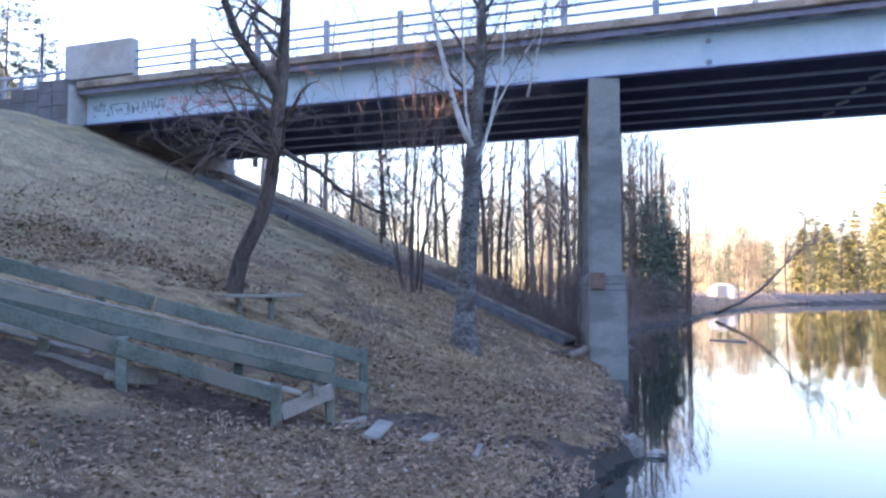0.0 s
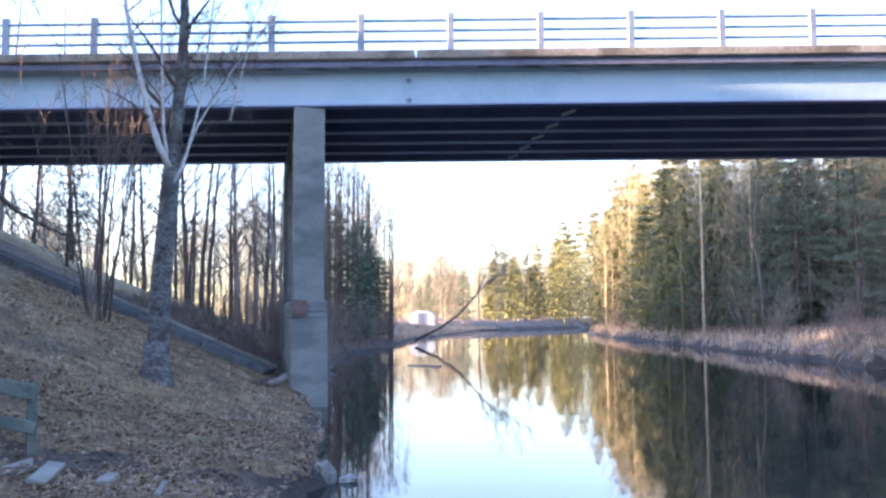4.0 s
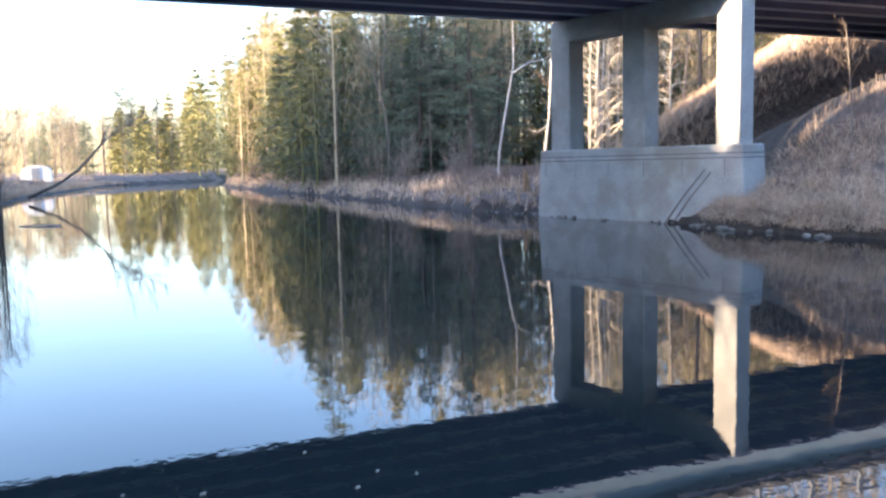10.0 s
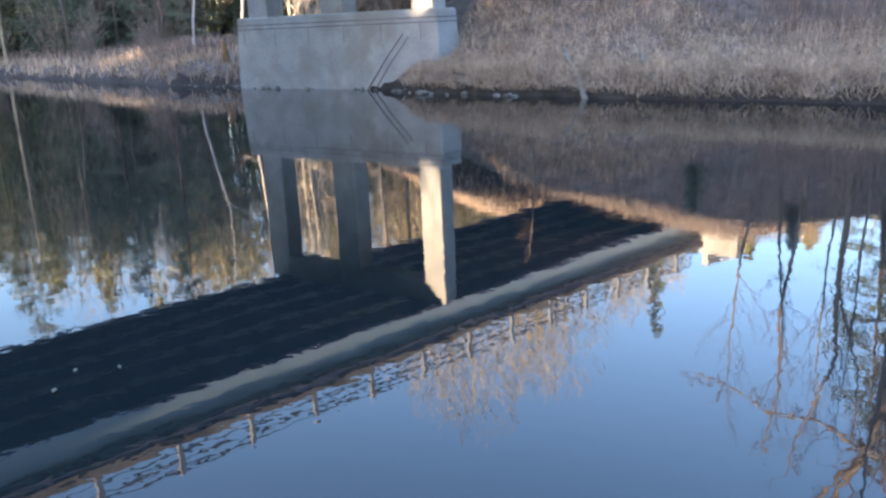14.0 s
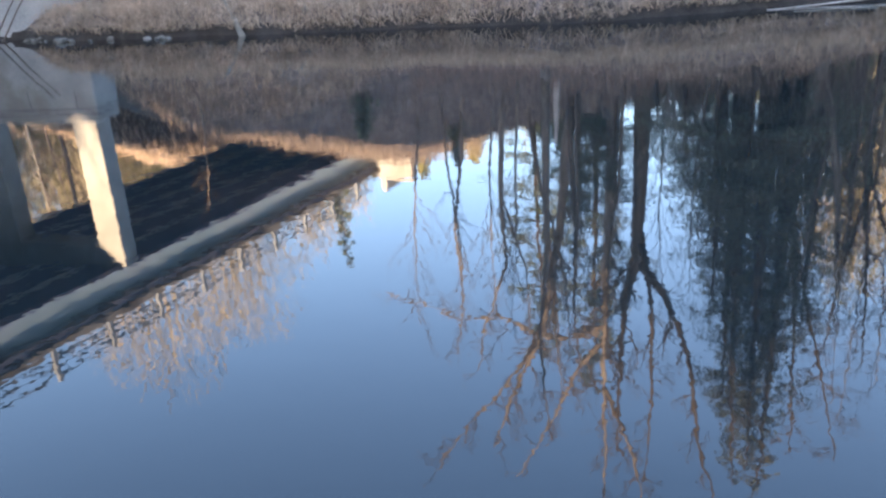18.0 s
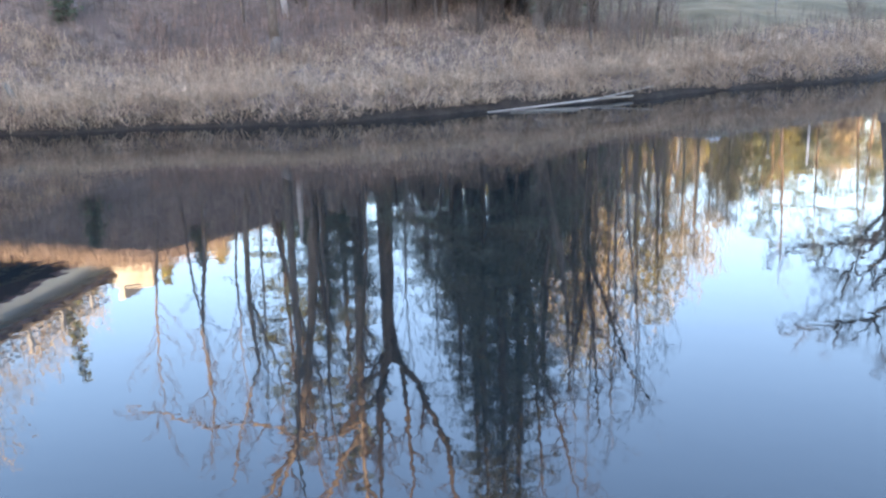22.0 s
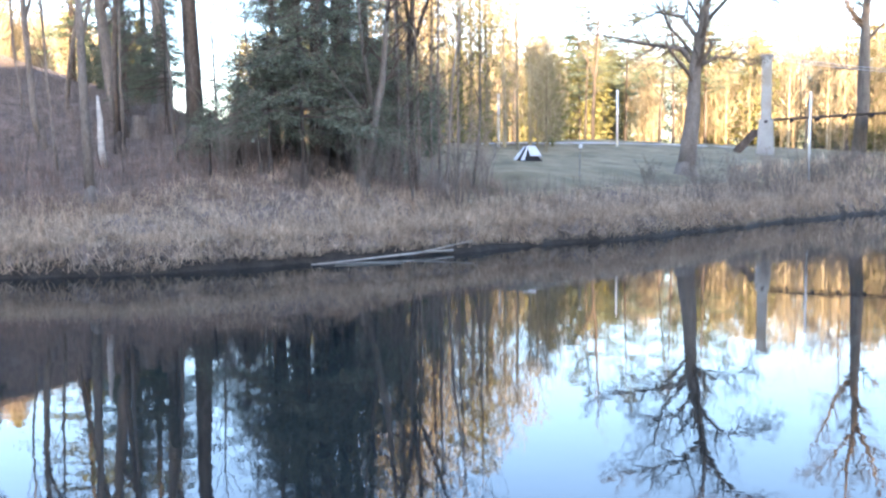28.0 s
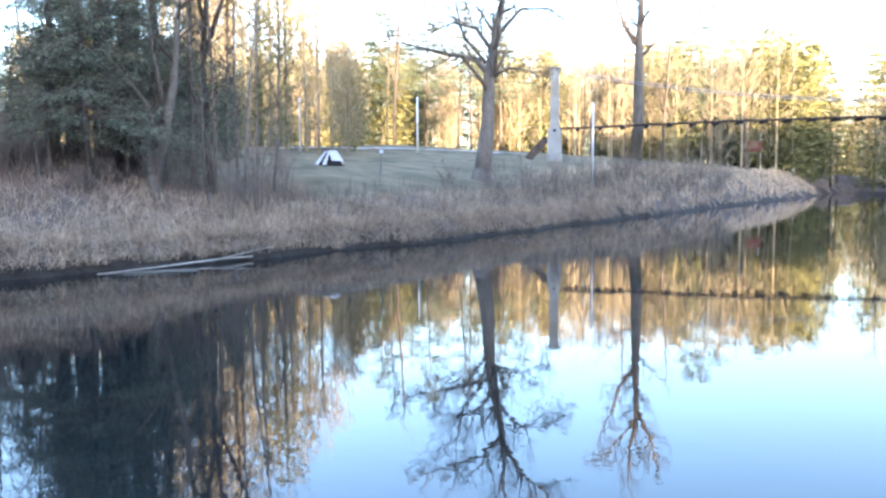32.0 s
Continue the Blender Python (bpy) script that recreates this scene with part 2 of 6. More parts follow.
# ---------------------------------------------------------------- mesh tools
class Geo:
    def __init__(self):
        self.v, self.f = [], []

    def box(self, size, m=None, taper=1.0, bevel=0.0):
        """A box on its centre; taper scales the top; bevel chamfers the upright and lying edges."""
        x, y, z = (c / 2 for c in size)
        m = m or Matrix()
        n = len(self.v)
        if bevel <= 0:
            for sz, k in ((-z, 1.0), (z, taper)):
                for sx, sy in ((-x, -y), (x, -y), (x, y), (-x, y)):
                    self.v.append(m @ Vector((sx * k, sy * k, sz)))
            self.f += [(n + 3, n + 2, n + 1, n), (n + 4, n + 5, n + 6, n + 7)]
            self.f += [(n + i, n + (i + 1) % 4, n + 4 + (i + 1) % 4, n + 4 + i) for i in range(4)]
            return self
        b = min(bevel, 0.45 * min(size))
        rings = [(-z, b, 1.0), (-z + b, 0, 1.0), (z - b, 0, taper), (z, b, taper)]
        for sz, inset, k in rings:
            xx, yy = x - inset, y - inset
            c = b * 0.8 if inset == 0 else b * 0.4
            for px, py in ((-xx + c, -yy), (xx - c, -yy), (xx, -yy + c), (xx, yy - c), (xx - c, yy), (-xx + c, yy), (-xx, yy - c), (-xx, -yy + c)):
                self.v.append(m @ Vector((px * k, py * k, sz)))
        self.f.append(tuple(n + i for i in range(7, -1, -1)))
        self.f.append(tuple(n + 24 + i for i in range(8)))
        for r in range(3):
            self.f += [(n + 8 * r + i, n + 8 * r + (i + 1) % 8, n + 8 * r + 8 + (i + 1) % 8, n + 8 * r + 8 + i) for i in range(8)]
        return self

    def tube(self, points, radii, sides=6, cap=True):
        n0, count = len(self.v), len(points)
        ref = Vector((0.31, 0.92, 0.23))
        for i, p in enumerate(points):
            d = points[min(i + 1, count - 1)] - points[max(i - 1, 0)]
            d = d.normalized() if d.length > 1e-9 else Vector((0, 0, 1))
            a = d.cross(ref)
            a = a.normalized() if a.length > 1e-6 else d.orthogonal().normalized()
            b = d.cross(a)
            for k in range(sides):
                w = 2 * math.pi * k / sides
                self.v.append(p + (a * math.cos(w) + b * math.sin(w)) * radii[i])
        for i in range(count - 1):
            for k in range(sides):
                q = n0 + i * sides
                self.f.append((q + k, q + (k + 1) % sides, q + sides + (k + 1) % sides, q + sides + k))
        if cap:
            self.f.append(tuple(n0 + k for k in range(sides - 1, -1, -1)))
            self.f.append(tuple(n0 + (count - 1) * sides + k for k in range(sides)))
        return self

    def poly(self, *points):
        n = len(self.v)
        self.v += [Vector(p) for p in points]
        self.f.append(tuple(range(n, n + len(points))))
        return self

    def lump(self, centre, size, rng, rings=5, sides=8, rough=0.2):
        """An uneven stone."""
        n = len(self.v)
        c = Vector(centre)
        self.v.append(c - Vector((0, 0, size[2])))
        for r in range(1, rings):
            a = math.pi * r / rings
            for k in range(sides):
                w = 2 * math.pi * k / sides
                q = 1 + rng.uniform(-rough, rough)
                self.v.append(c + Vector((size[0] * math.sin(a) * math.cos(w) * q, size[1] * math.sin(a) * math.sin(w) * q, -size[2] * math.cos(a) * q)))
        self.v.append(c + Vector((0, 0, size[2])))
        last = len(self.v) - 1
        for k in range(sides):
            self.f.append((n, n + 1 + (k + 1) % sides, n + 1 + k))
            self.f.append((last, last - sides + k, last - sides + (k + 1) % sides))
            for r in range(rings - 2):
                q = n + 1 + r * sides
                self.f.append((q + k, q + (k + 1) % sides, q + sides + (k + 1) % sides, q + sides + k))
        return self

    def mesh(self, name, mat, smooth=False):
        me = bpy.data.meshes.new(name)
        me.from_pydata([tuple(v) for v in self.v], [], self.f)
        me.materials.append(mat)
        if smooth:
            me.polygons.foreach_set("use_smooth", [True] * len(me.polygons))
        me.update()
        return me


def empty(name, m=None, **tags):
    ob = new(name)
    ob.empty_display_size = 0.2
    if m is not None:
        ob.matrix_world = m
    return tagged(ob, **tags)


def part(name, geo, mat, parent, label="", smooth=False, kind=""):
    ob = new(name, geo.mesh(name, mat, smooth))
    ob.parent = parent
    return tagged(ob, label=label, kind=kind)


def thing(name, geo, mat, smooth=False, m=None, **tags):
    ob = new(name, geo.mesh(name, mat, smooth))
    if m is not None:
        ob.matrix_world = m
    return tagged(ob, **tags)


# ---------------------------------------------------------------- the lie of the land
BRIDGE_TURN = radians(18.95)
ES, EN = Vector((math.cos(BRIDGE_TURN), -math.sin(BRIDGE_TURN), 0)), Vector((math.sin(BRIDGE_TURN), math.cos(BRIDGE_TURN), 0))
BRIDGE = pose(0, 0, 0, 0, 0, -18.95)
LEFT_Y = [-400, -200, -150, -130, -110, -95, -30, -12, -3, 5, 8.2, 9.5, 10.7, 13, 17.7, 21, 24, 30, 37, 46, 55, 74, 121, 150, 270, 600]
LEFT_X = [230, 113, 86, 68, 59, 47.5, 8, 1.6, 1.3, 0.9, 0.85, 1.3, 1.9, 2.35, 2.95, 3.3, 3.9, 5.3, 6.6, 9.2, 13.7, 20.5, 44.7, 84, 260, 700]
RIGHT_Y = [-400, -200, -150, -130, -115, -77, -54, -40, -30.4, -26, -21.8, -17.6, -12.8, -9.3, -5.7, 0, 6, 9.5, 12, 15, 20.4, 26, 43, 70, 91, 110, 140, 250, 600]
RIGHT_X = [200, 108, 83, 72.5, 64, 48, 38.6, 32.6, 28.7, 26.9, 25.1, 23.2, 21.9, 21.1, 20.1, 19.4, 20.8, 21.3, 22.1, 23.3, 24.3, 25.2, 31, 40, 47.5, 62, 100, 270, 720]


def smoothstep(x):
    x = np.clip(x, 0, 1)
    return x * x * (3 - 2 * x)


def softmax(a, b, k):
    h = np.clip(0.5 + 0.5 * (a - b) / k, 0, 1)
    return b * (1 - h) + a * h + k * h * (1 - h)


def softmin(a, b, k):
    return -softmax(-a, -b, k)


def ragged(y):
    return 0.2 * np.sin(y * 0.9) + 0.1 * np.sin(y * 2.3 + 1) + 0.04 * np.sin(y * 5.3)


def west_shore(y):
    return np.interp(y, LEFT_Y, LEFT_X) + 0.5 * ragged(y)


def east_shore(y):
    return np.interp(y, RIGHT_Y, RIGHT_X) + ragged(y)


def land(x, y):
    """Height of the ground; works on numbers and arrays."""
    x, y = np.asarray(x, float), np.asarray(y, float)
    s, n = x * ES.x + y * ES.y, x * EN.x + y * EN.y
    dl = x - west_shore(y)
    dr = east_shore(y) - x
    bed = -0.9 * smoothstep(np.minimum(dl, dr) / 3.0) - 0.05
    # west side: shore shelf, then the long slope, the road behind the abutment
    u = np.maximum(-dl, 0)
    shelf = 0.34 * smoothstep(u / 0.7) + 0.05 * np.minimum(u, 6) - 0.05
    hill = 0.5 - 0.378 * (x + 1.2) + 0.186 * (y - 10.4)
    hill = softmin(hill, 0.85 + 0.43 * (-5.0 - s) - 0.07 * (n - 20.5), 0.4)
    hill = softmin(hill, 7.2 + 0.75 * smoothstep((n - 19.2) / 0.8), 0.8)
    hill = softmin(hill, 8.0 - 0.6 * np.maximum(n - 27.6, 0), 0.5)
    west = softmax(shelf, hill, 0.35)
    west = softmax(west, 1.4 * smoothstep(u / 8) + 0 * x, 0.3)
    # wooded rise added out of view west of the slope, to cut the sun
    along_sun = y + 0.2126 * (x + 24)
    crest = 9.1 + 2.5 * smoothstep((23.0 - along_sun) / 0.4) + 3.2 * smoothstep((20.5 - y) / 3.4) + 3.6 * smoothstep((16 - y) / 4) + 2 * smoothstep(-y / 8) + 3.6 * smoothstep((along_sun - 23.85) / 0.4)
    shade_ridge = crest * smoothstep((-17 - x) / 7) * smoothstep((19.0 - n) / 0.7) * (1 - smoothstep((-90 - x) / 60)) * smoothstep((y + 140) / 40)
    west = softmax(west, shade_ridge, 0.3)
    # taller hill, also added unseen, notched to let sun onto trees behind the pier
    slant = y + 0.2126 * (x + 45)
    west = softmax(west, (26 - 15 * np.exp(-((slant - 48.3) / 2.0) ** 2)) * smoothstep((-36 - x) / 12) * smoothstep((slant - 39.5) / 4) * smoothstep((95 - y) / 12) * (1 - smoothstep((-50 - x) / 8)), 0.3)
    # small unseen mound added to keep sun off the far pier columns
    west = softmax(west, 15 * np.exp(-((slant - 35.3) / 0.9) ** 2) * smoothstep((-34 - x) / 4) * (1 - smoothstep((-44 - x) / 6)) * smoothstep((-14 - x) / 2), 0.3)
    # east side: cut bank, terrace, lawn, road embankment
    u = np.maximum(-dr, 0)
    lawn = smoothstep((-6 - y) / 10)
    terrace = 0.5 * smoothstep(u / 0.5) + (0.95 + 0.4 * lawn) * (1 - np.exp(-u / (4 - lawn))) + 0.015 * np.minimum(u, 60) + 0.07 * lawn * np.minimum(u, 30) - 0.05
    bank = np.minimum(8.0, 7.0 + 0.36 * (n - 15.4))
    bank = np.minimum(bank, 7.8 - 0.5 * np.maximum(n - 31.0, 0))
    toe = 21.5 - 6.1 * smoothstep((n - 10.5) / 7.5) * (1 - smoothstep((n - 21) / 6))
    beyond = smoothstep((n - 27.8) / 2.0)
    bank = softmin(bank, 1.0 + (0.36 + 0.17 * beyond) * (s - toe + 2.9 * beyond - 1.1 * np.maximum(n - 31.0, 0)), 0.5)
    bank = softmin(bank, 0.1 + 0.35 * u + 0.055 * u * u, 0.3)
    terrace = terrace + 0.8 * smoothstep((-22 - y) / 22) * smoothstep(u / 4)
    east = softmax(terrace, bank, 0.5)
    return np.where(dl < 0, west, np.where(dr < 0, east, bed))


def height(x, y):
    return float(land(x, y))


def bare_patch(x, y):
    """Below 1 on bare dark ground: spots worn by feet (a, c) and a strip beneath the slide (b)."""
    a = ((x + 0.75 + 0.25 * np.sin(y * 3.1)) / 0.9) ** 2 + ((y - 10.35 + 0.2 * np.sin(x * 4.3)) / 0.55) ** 2
    b = ((x + 3.2) / 2.4) ** 2 + ((y - 9.35 - 0.326 * (x + 2.0)) / 0.4) ** 2
    c = ((x - 0.9 + 0.3 * np.sin(y * 5)) / 0.8) ** 2 + ((y - 9.9) / 0.5) ** 2
    return np.minimum(np.minimum(a, b), c)


def ground_sheet():
    def axis(*spans):
        out = []
        for a, b, step in spans:
            out += list(np.arange(a, b - 1e-6, step))
        return np.array(out + [spans[-1][1]])
    xs = axis((-700, -60, 32), (-60, -14, 1.0), (-14, 4, 0.16), (4, 18, 0.7), (18, 28, 0.14), (28, 46, 0.3), (46, 70, 0.8), (70, 160, 5), (160, 900, 37))
    ys = axis((-700, -120, 29), (-120, -64, 1.6), (-64, -12, 0.28), (-12, -2, 0.2), (-2, 25, 0.18), (25, 60, 0.6), (60, 160, 2.5), (160, 900, 37))
    gx, gy = np.meshgrid(xs, ys)
    z = land(gx, gy)
    rough = np.zeros_like(z)
    for k, amp in ((0.35, 0.08), (0.9, 0.05), (2.3, 0.03), (5.1, 0.018)):
        rough += amp * np.sin(k * gx * 1.13 + 2.1 * np.sin(k * gy * 0.7 + k)) * np.cos(k * gy * 0.93 + 1.7 * np.sin(k * gx * 0.8 + 2 * k))
    rough += np.random.default_rng(3).normal(0, 0.012, z.shape)
    z = np.where(z > 0.05, z + rough * np.clip(z * 3, 0, 1), z)
    far = np.hypot(gx, gy)
    z = np.where(far > 250, np.minimum(z, 8) * 0 + np.where(z > 0, 2.0, z), z)
    ny, nx = z.shape
    me = bpy.data.meshes.new("ground")
    co = np.stack([gx, gy, z], -1).reshape(-1, 3)
    i = (np.arange(ny - 1)[:, None] * nx + np.arange(nx - 1)[None, :]).ravel()
    faces = np.stack([i, i + 1, i + nx + 1, i + nx], -1)
    me.from_pydata(co.tolist(), [], faces.tolist())
    for mat in (SLOPE, MUD, LAWN, GRAVEL, DIRT, LITTER, OLIVE):
        me.materials.append(mat)
    c = co[faces].mean(1)
    cx, cy, cz = c.T
    s, n = cx * ES.x + cy * ES.y, cx * EN.x + cy * EN.y
    edge = np.interp(cy, RIGHT_Y, RIGHT_X)
    idx = np.zeros(len(faces), int)
    idx[cx > 15] = 5
    patchy = 0.5 * np.sin(cx * 1.3 + 2 * np.sin(cy * 0.7)) + 0.4 * np.sin(cy * 1.9 + 1.5 * np.sin(cx * 1.1)) + np.random.default_rng(5).normal(0, 0.35, len(cx))
    idx[(cx < 8) & (cz + 0.6 * patchy > 2.7)] = 6
    idx[(cx > edge + 2.2 + 0.4 * patchy) & (cy < -10 + patchy)] = 2
    idx[(n > 20.4) & (n < 27.6) & (s > -19) & (s < -4.3) & (cz > 0.4)] = 5
    idx[(n > 19.7) & (n < 23.4 + 0.3 * patchy) & (s > 20.5) & (s < 36)] = 3
    # dark dirt deep under the deck, with the shadow there put into its tone
    idx[(n >= 23.4 + 0.3 * patchy) & (n < 29.5) & (s > 19.5) & (s < 36)] = 4
    idx[cz < np.where((cy > 55) & (cx < 0.37 * cy), 0.08, 0.3)] = 1
    idx[(cx < 8) & (cz > 0.2)] = np.where(idx[(cx < 8) & (cz > 0.2)] == 1, 0, idx[(cx < 8) & (cz > 0.2)])
    worn = bare_patch(cx, cy)
    idx[(worn + 0.5 * np.random.default_rng(8).random(len(faces)) < 1.15) & (cz > 0.2)] = 4
    me.polygons.foreach_set("material_index", idx.tolist())
    me.polygons.foreach_set("use_smooth", [True] * len(me.polygons))
    return tagged(new("ground", me), "dry grassy river banks with brown leaf litter", "ground", kind="structure")


ground = ground_sheet()
wg = Geo()
wg.poly((-120, -650, 0), (850, -650, 0), (850, 850, 0), (-120, 850, 0))
water = thing("water", wg, WATER, label="still dark river reflecting trees and sky", category="river", kind="structure")

# ---------------------------------------------------------------- road bridge (built along its own s, n axes)
NEAR, FAR, SOFFIT_Z = 19.92, 27.2, 7.0
S0, S1 = -19.0, 34.6
bridge = empty("road_bridge", BRIDGE, label="pale blue steel girder road bridge over a river", category="bridge")


def at(s, n, z):
    return Matrix.Translation((s, n, z))


def girder(name, n, mat, label):
    g = Geo()
    mid, long = (S0 + S1) / 2, S1 - S0
    g.box((long, 0.02, 0.86), at(mid, n + 0.12, SOFFIT_Z + 0.45))
    web = part(name, g, mat, bridge, label)
    # the fascia's bottom flange takes the shade-darkened steel, inner ones the paler FLANGE
    part("bottom_flange", Geo().box((long, 0.28, 0.035), at(mid, n + 0.12, SOFFIT_Z + 0.018)), STEEL_SHADE if mat == STEEL else FLANGE, web)
    part("top_flange", Geo().box((long, 0.28, 0.035), at(mid, n + 0.12, SOFFIT_Z + 0.862)), mat, web)
    return web


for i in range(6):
    made = girder("girder", NEAR + i * (FAR - NEAR - 0.24) / 5, STEEL if i in (0,) else STEEL_SHADE, "pale blue painted fascia girder" if i == 0 else "pale blue steel girder darkened for shade")
    fascia = made if i == 0 else fascia
# bolted joint
for n in (NEAR + 0.09,):
    g = Geo()
    g.box((0.26, 0.02, 0.78), at(-1.16, n, SOFFIT_Z + 0.44), bevel=0.002)
    plate = part("splice_plate", g, STEEL, bridge)
    for z in (7.15, 7.63):
        b = Geo().tube([Vector((-1.14, n - 0.01, z)), Vector((-1.14, n - 0.06, z))], [0.07, 0.05], 8)
        part("bolt_cover", b, GALV, plate)
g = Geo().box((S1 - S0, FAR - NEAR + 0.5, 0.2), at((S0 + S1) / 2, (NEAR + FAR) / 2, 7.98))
part("deck_slab", g, SOFFIT, bridge, "concrete deck soffit coloured dark for shade")
for n, side in ((NEAR - 0.1, -1), (FAR + 0.1, 1)):
    for s_a, s_b in ((S0, -0.98), (-0.94, S1)):
        g = Geo()
        low = Geo().box((s_b - s_a, 0.34, 0.17), at((s_a + s_b) / 2, n - side * 0.03, 7.955), bevel=0.02)
        g.box((s_b - s_a, 0.46, 0.22), at((s_a + s_b) / 2, n + side * 0.02, 8.14), bevel=0.03)
        kerb = part("curb", g, CURB, bridge, "beige stained concrete curb")
        part("curb_ledge", low, CURB_LOW, kerb, "whitish streaked ledge below the curb")
g = Geo().box((S1 - S0, FAR - NEAR - 0.4, 0.06), at((S0 + S1) / 2, (NEAR + FAR) / 2, 8.12))
part("road_surface", g, ASPHALT, bridge)
# short pale hangers of a conduit slung under the girders
for k in range(5):
    n = NEAR + 0.12 + (k + 0.6) * (FAR - NEAR - 0.24) / 5
    m = at(2.75 - 0.25 * k, n, SOFFIT_Z + 0.03) @ pose(0, 0, 0, 0, 0, -60)
    # coloured white to look lit against the dark underside
    part("conduit_hanger", Geo().box((0.5, 0.06, 0.07), m), WHITE, bridge)
# railing: posts every 2.1 m with three pipe rails, both sides
for n in (NEAR - 0.14, FAR + 0.14):
    for k in range(25):
        s = -17.1 + 2.12 * k
        if s > 32.6:
            break
        g = Geo().box((0.15, 0.12, 0.92), at(s, n, 8.25 + 0.46), bevel=0.012)
        g.box((0.26, 0.2, 0.03), at(s, n, 8.262))
        part("rail_post", g, GALV, bridge)
    for z in (8.52, 8.77, 9.02):
        g = Geo().tube([Vector((-17.0, n + 0.02, z)), Vector((33.0, n + 0.02, z))], [0.035, 0.035], 8)
        part("rail", g, GALV, bridge)
# sprayed scrawls on the fascia web, too faint to read
rng = random.Random(77)
for k in range(120):
    s = -18.75 + 5.6 * k / 120 + rng.uniform(-0.04, 0.04)
    dark = s < -16.2
    upright = rng.random() < 0.65
    long, z = (rng.uniform(0.12, 0.3), rng.uniform(0.36, 0.54)) if upright else (rng.uniform(0.08, 0.22), rng.choice((0.26, 0.4, 0.58)))
    tilt = rng.uniform(60, 115) if upright else rng.uniform(-14, 14)
    g = Geo().box((long, 0.004, rng.uniform(0.018, 0.04)), at(s, NEAR + 0.107 - 0.0001 * (k % 7), SOFFIT_Z + z) @ pose(0, 0, 0, 0, tilt, 0))
    part("scrawl", g, SCRAWL if dark else PINK, fascia, "faded dark scrawl" if dark else "faded pink scrawl")
# end parapets and wing walls
for s_a, s_b, end in ((-19.5, -17.0, -1), (34.1, 36.0, 1)):
    for n in (NEAR - 0.15, FAR + 0.15):
        g = Geo().box((s_b - s_a, 0.32, 1.06), at((s_a + s_b) / 2, n, 8.85), bevel=0.02)
        part("end_parapet", g, CONCRETE, bridge, "pale concrete end block with faint graffiti")

g = Geo().box((0.5, 1.9, 1.3), at(33.8, NEAR - 1.05, 7.95), bevel=0.03)
part("end_block", g, CONCRETE, bridge, "pale concrete end block catching the sun")


def abutment(end):
    s = S0 - 0.1 if end < 0 else S1 + 0.1
    root = empty("abutment", BRIDGE, label="stepped grey concrete bridge abutment in the bank", category="abutment", group="bridge abutments")
    g = Geo().box((1.2, FAR - NEAR + 1.0, 5.45), at(s + end * 0.55, (NEAR + FAR) / 2, 5.4), bevel=0.02)
    part("breast_wall", g, CONCRETE, root)
    for n in (NEAR - 0.35, FAR + 0.35):
        for k in range(6):
            top = 8.32 - 0.2 * min(k, 4)
            for row in range(5):
                for half in (0, 1):
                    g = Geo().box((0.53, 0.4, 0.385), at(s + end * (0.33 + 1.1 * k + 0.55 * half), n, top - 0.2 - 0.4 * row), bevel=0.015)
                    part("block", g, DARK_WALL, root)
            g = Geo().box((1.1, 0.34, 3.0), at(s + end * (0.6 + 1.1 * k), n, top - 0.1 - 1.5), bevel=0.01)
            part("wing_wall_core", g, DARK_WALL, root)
    return root


abutment(-1)
abutment(1)


def bent(s_near, name_label, wide, concrete):
    """Wall-footed bent with three columns and a cap beam; skewed to the bridge."""
    root = empty("bridge_pier", BRIDGE, label=name_label, category="bridge pier", group="bridge piers")
    n0, n1, skew = 20.3, 27.3, SKEW
    def s_at(n):
        return s_near + skew * (n - n0)
    turn = Matrix.Rotation(math.atan2(-skew, 1), 4, "Z")
    for n in (n0, (n0 + n1) / 2, n1 - 0.2):
        g = Geo().box((0.72, 0.95 if n != n0 else 0.8, 4.62), at(s_at(n), n, 2.42 + 2.26) @ turn, bevel=0.03)
        part("column", g, concrete, root)
    mid = (n0 + n1) / 2
    g = Geo().box((0.7, n1 - n0 - 0.2, 0.78), at(s_at(mid), mid, 6.62) @ turn, bevel=0.03)
    part("cap_beam", g, concrete, root)
    g = Geo().box((wide * 0.95, n1 - n0 + 1.85, 3.0), at(s_at(mid), mid, 0.92) @ turn, taper=0.96, bevel=0.05)
    base = part("footing_wall", g, concrete, root, "board-marked concrete footing wall with tide stains")
    for z in (2.02, 2.16):
        k = 1 - 0.04 * (z + 0.58) / 3
        g = Geo().box((wide * 0.95 * k + 0.006, (n1 - n0 + 1.85) * k + 0.006, 0.03), at(s_at(mid), mid, z) @ turn)
        part("groove_band", g, DARK_WALL, base)
    for n in np.linspace(n0 - 0.2, n1 + 0.2, 6).tolist():
        g = Geo().box((0.012, 0.02, 1.95), at(s_at(n) - wide * 0.47, n, 1.0) @ turn)
        part("form_joint", g, DARK_WALL, base)
    return root


SKEW = -0.24
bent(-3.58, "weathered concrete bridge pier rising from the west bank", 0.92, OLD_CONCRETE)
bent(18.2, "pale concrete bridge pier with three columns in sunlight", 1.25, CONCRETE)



patch = Geo().box((0.34, 0.012, 0.36), at(-3.62, 19.525, 2.24))
thing("rust_stain", patch, STAIN, m=BRIDGE, label="faded rust-red painted patch on the pier", category="paint patch")

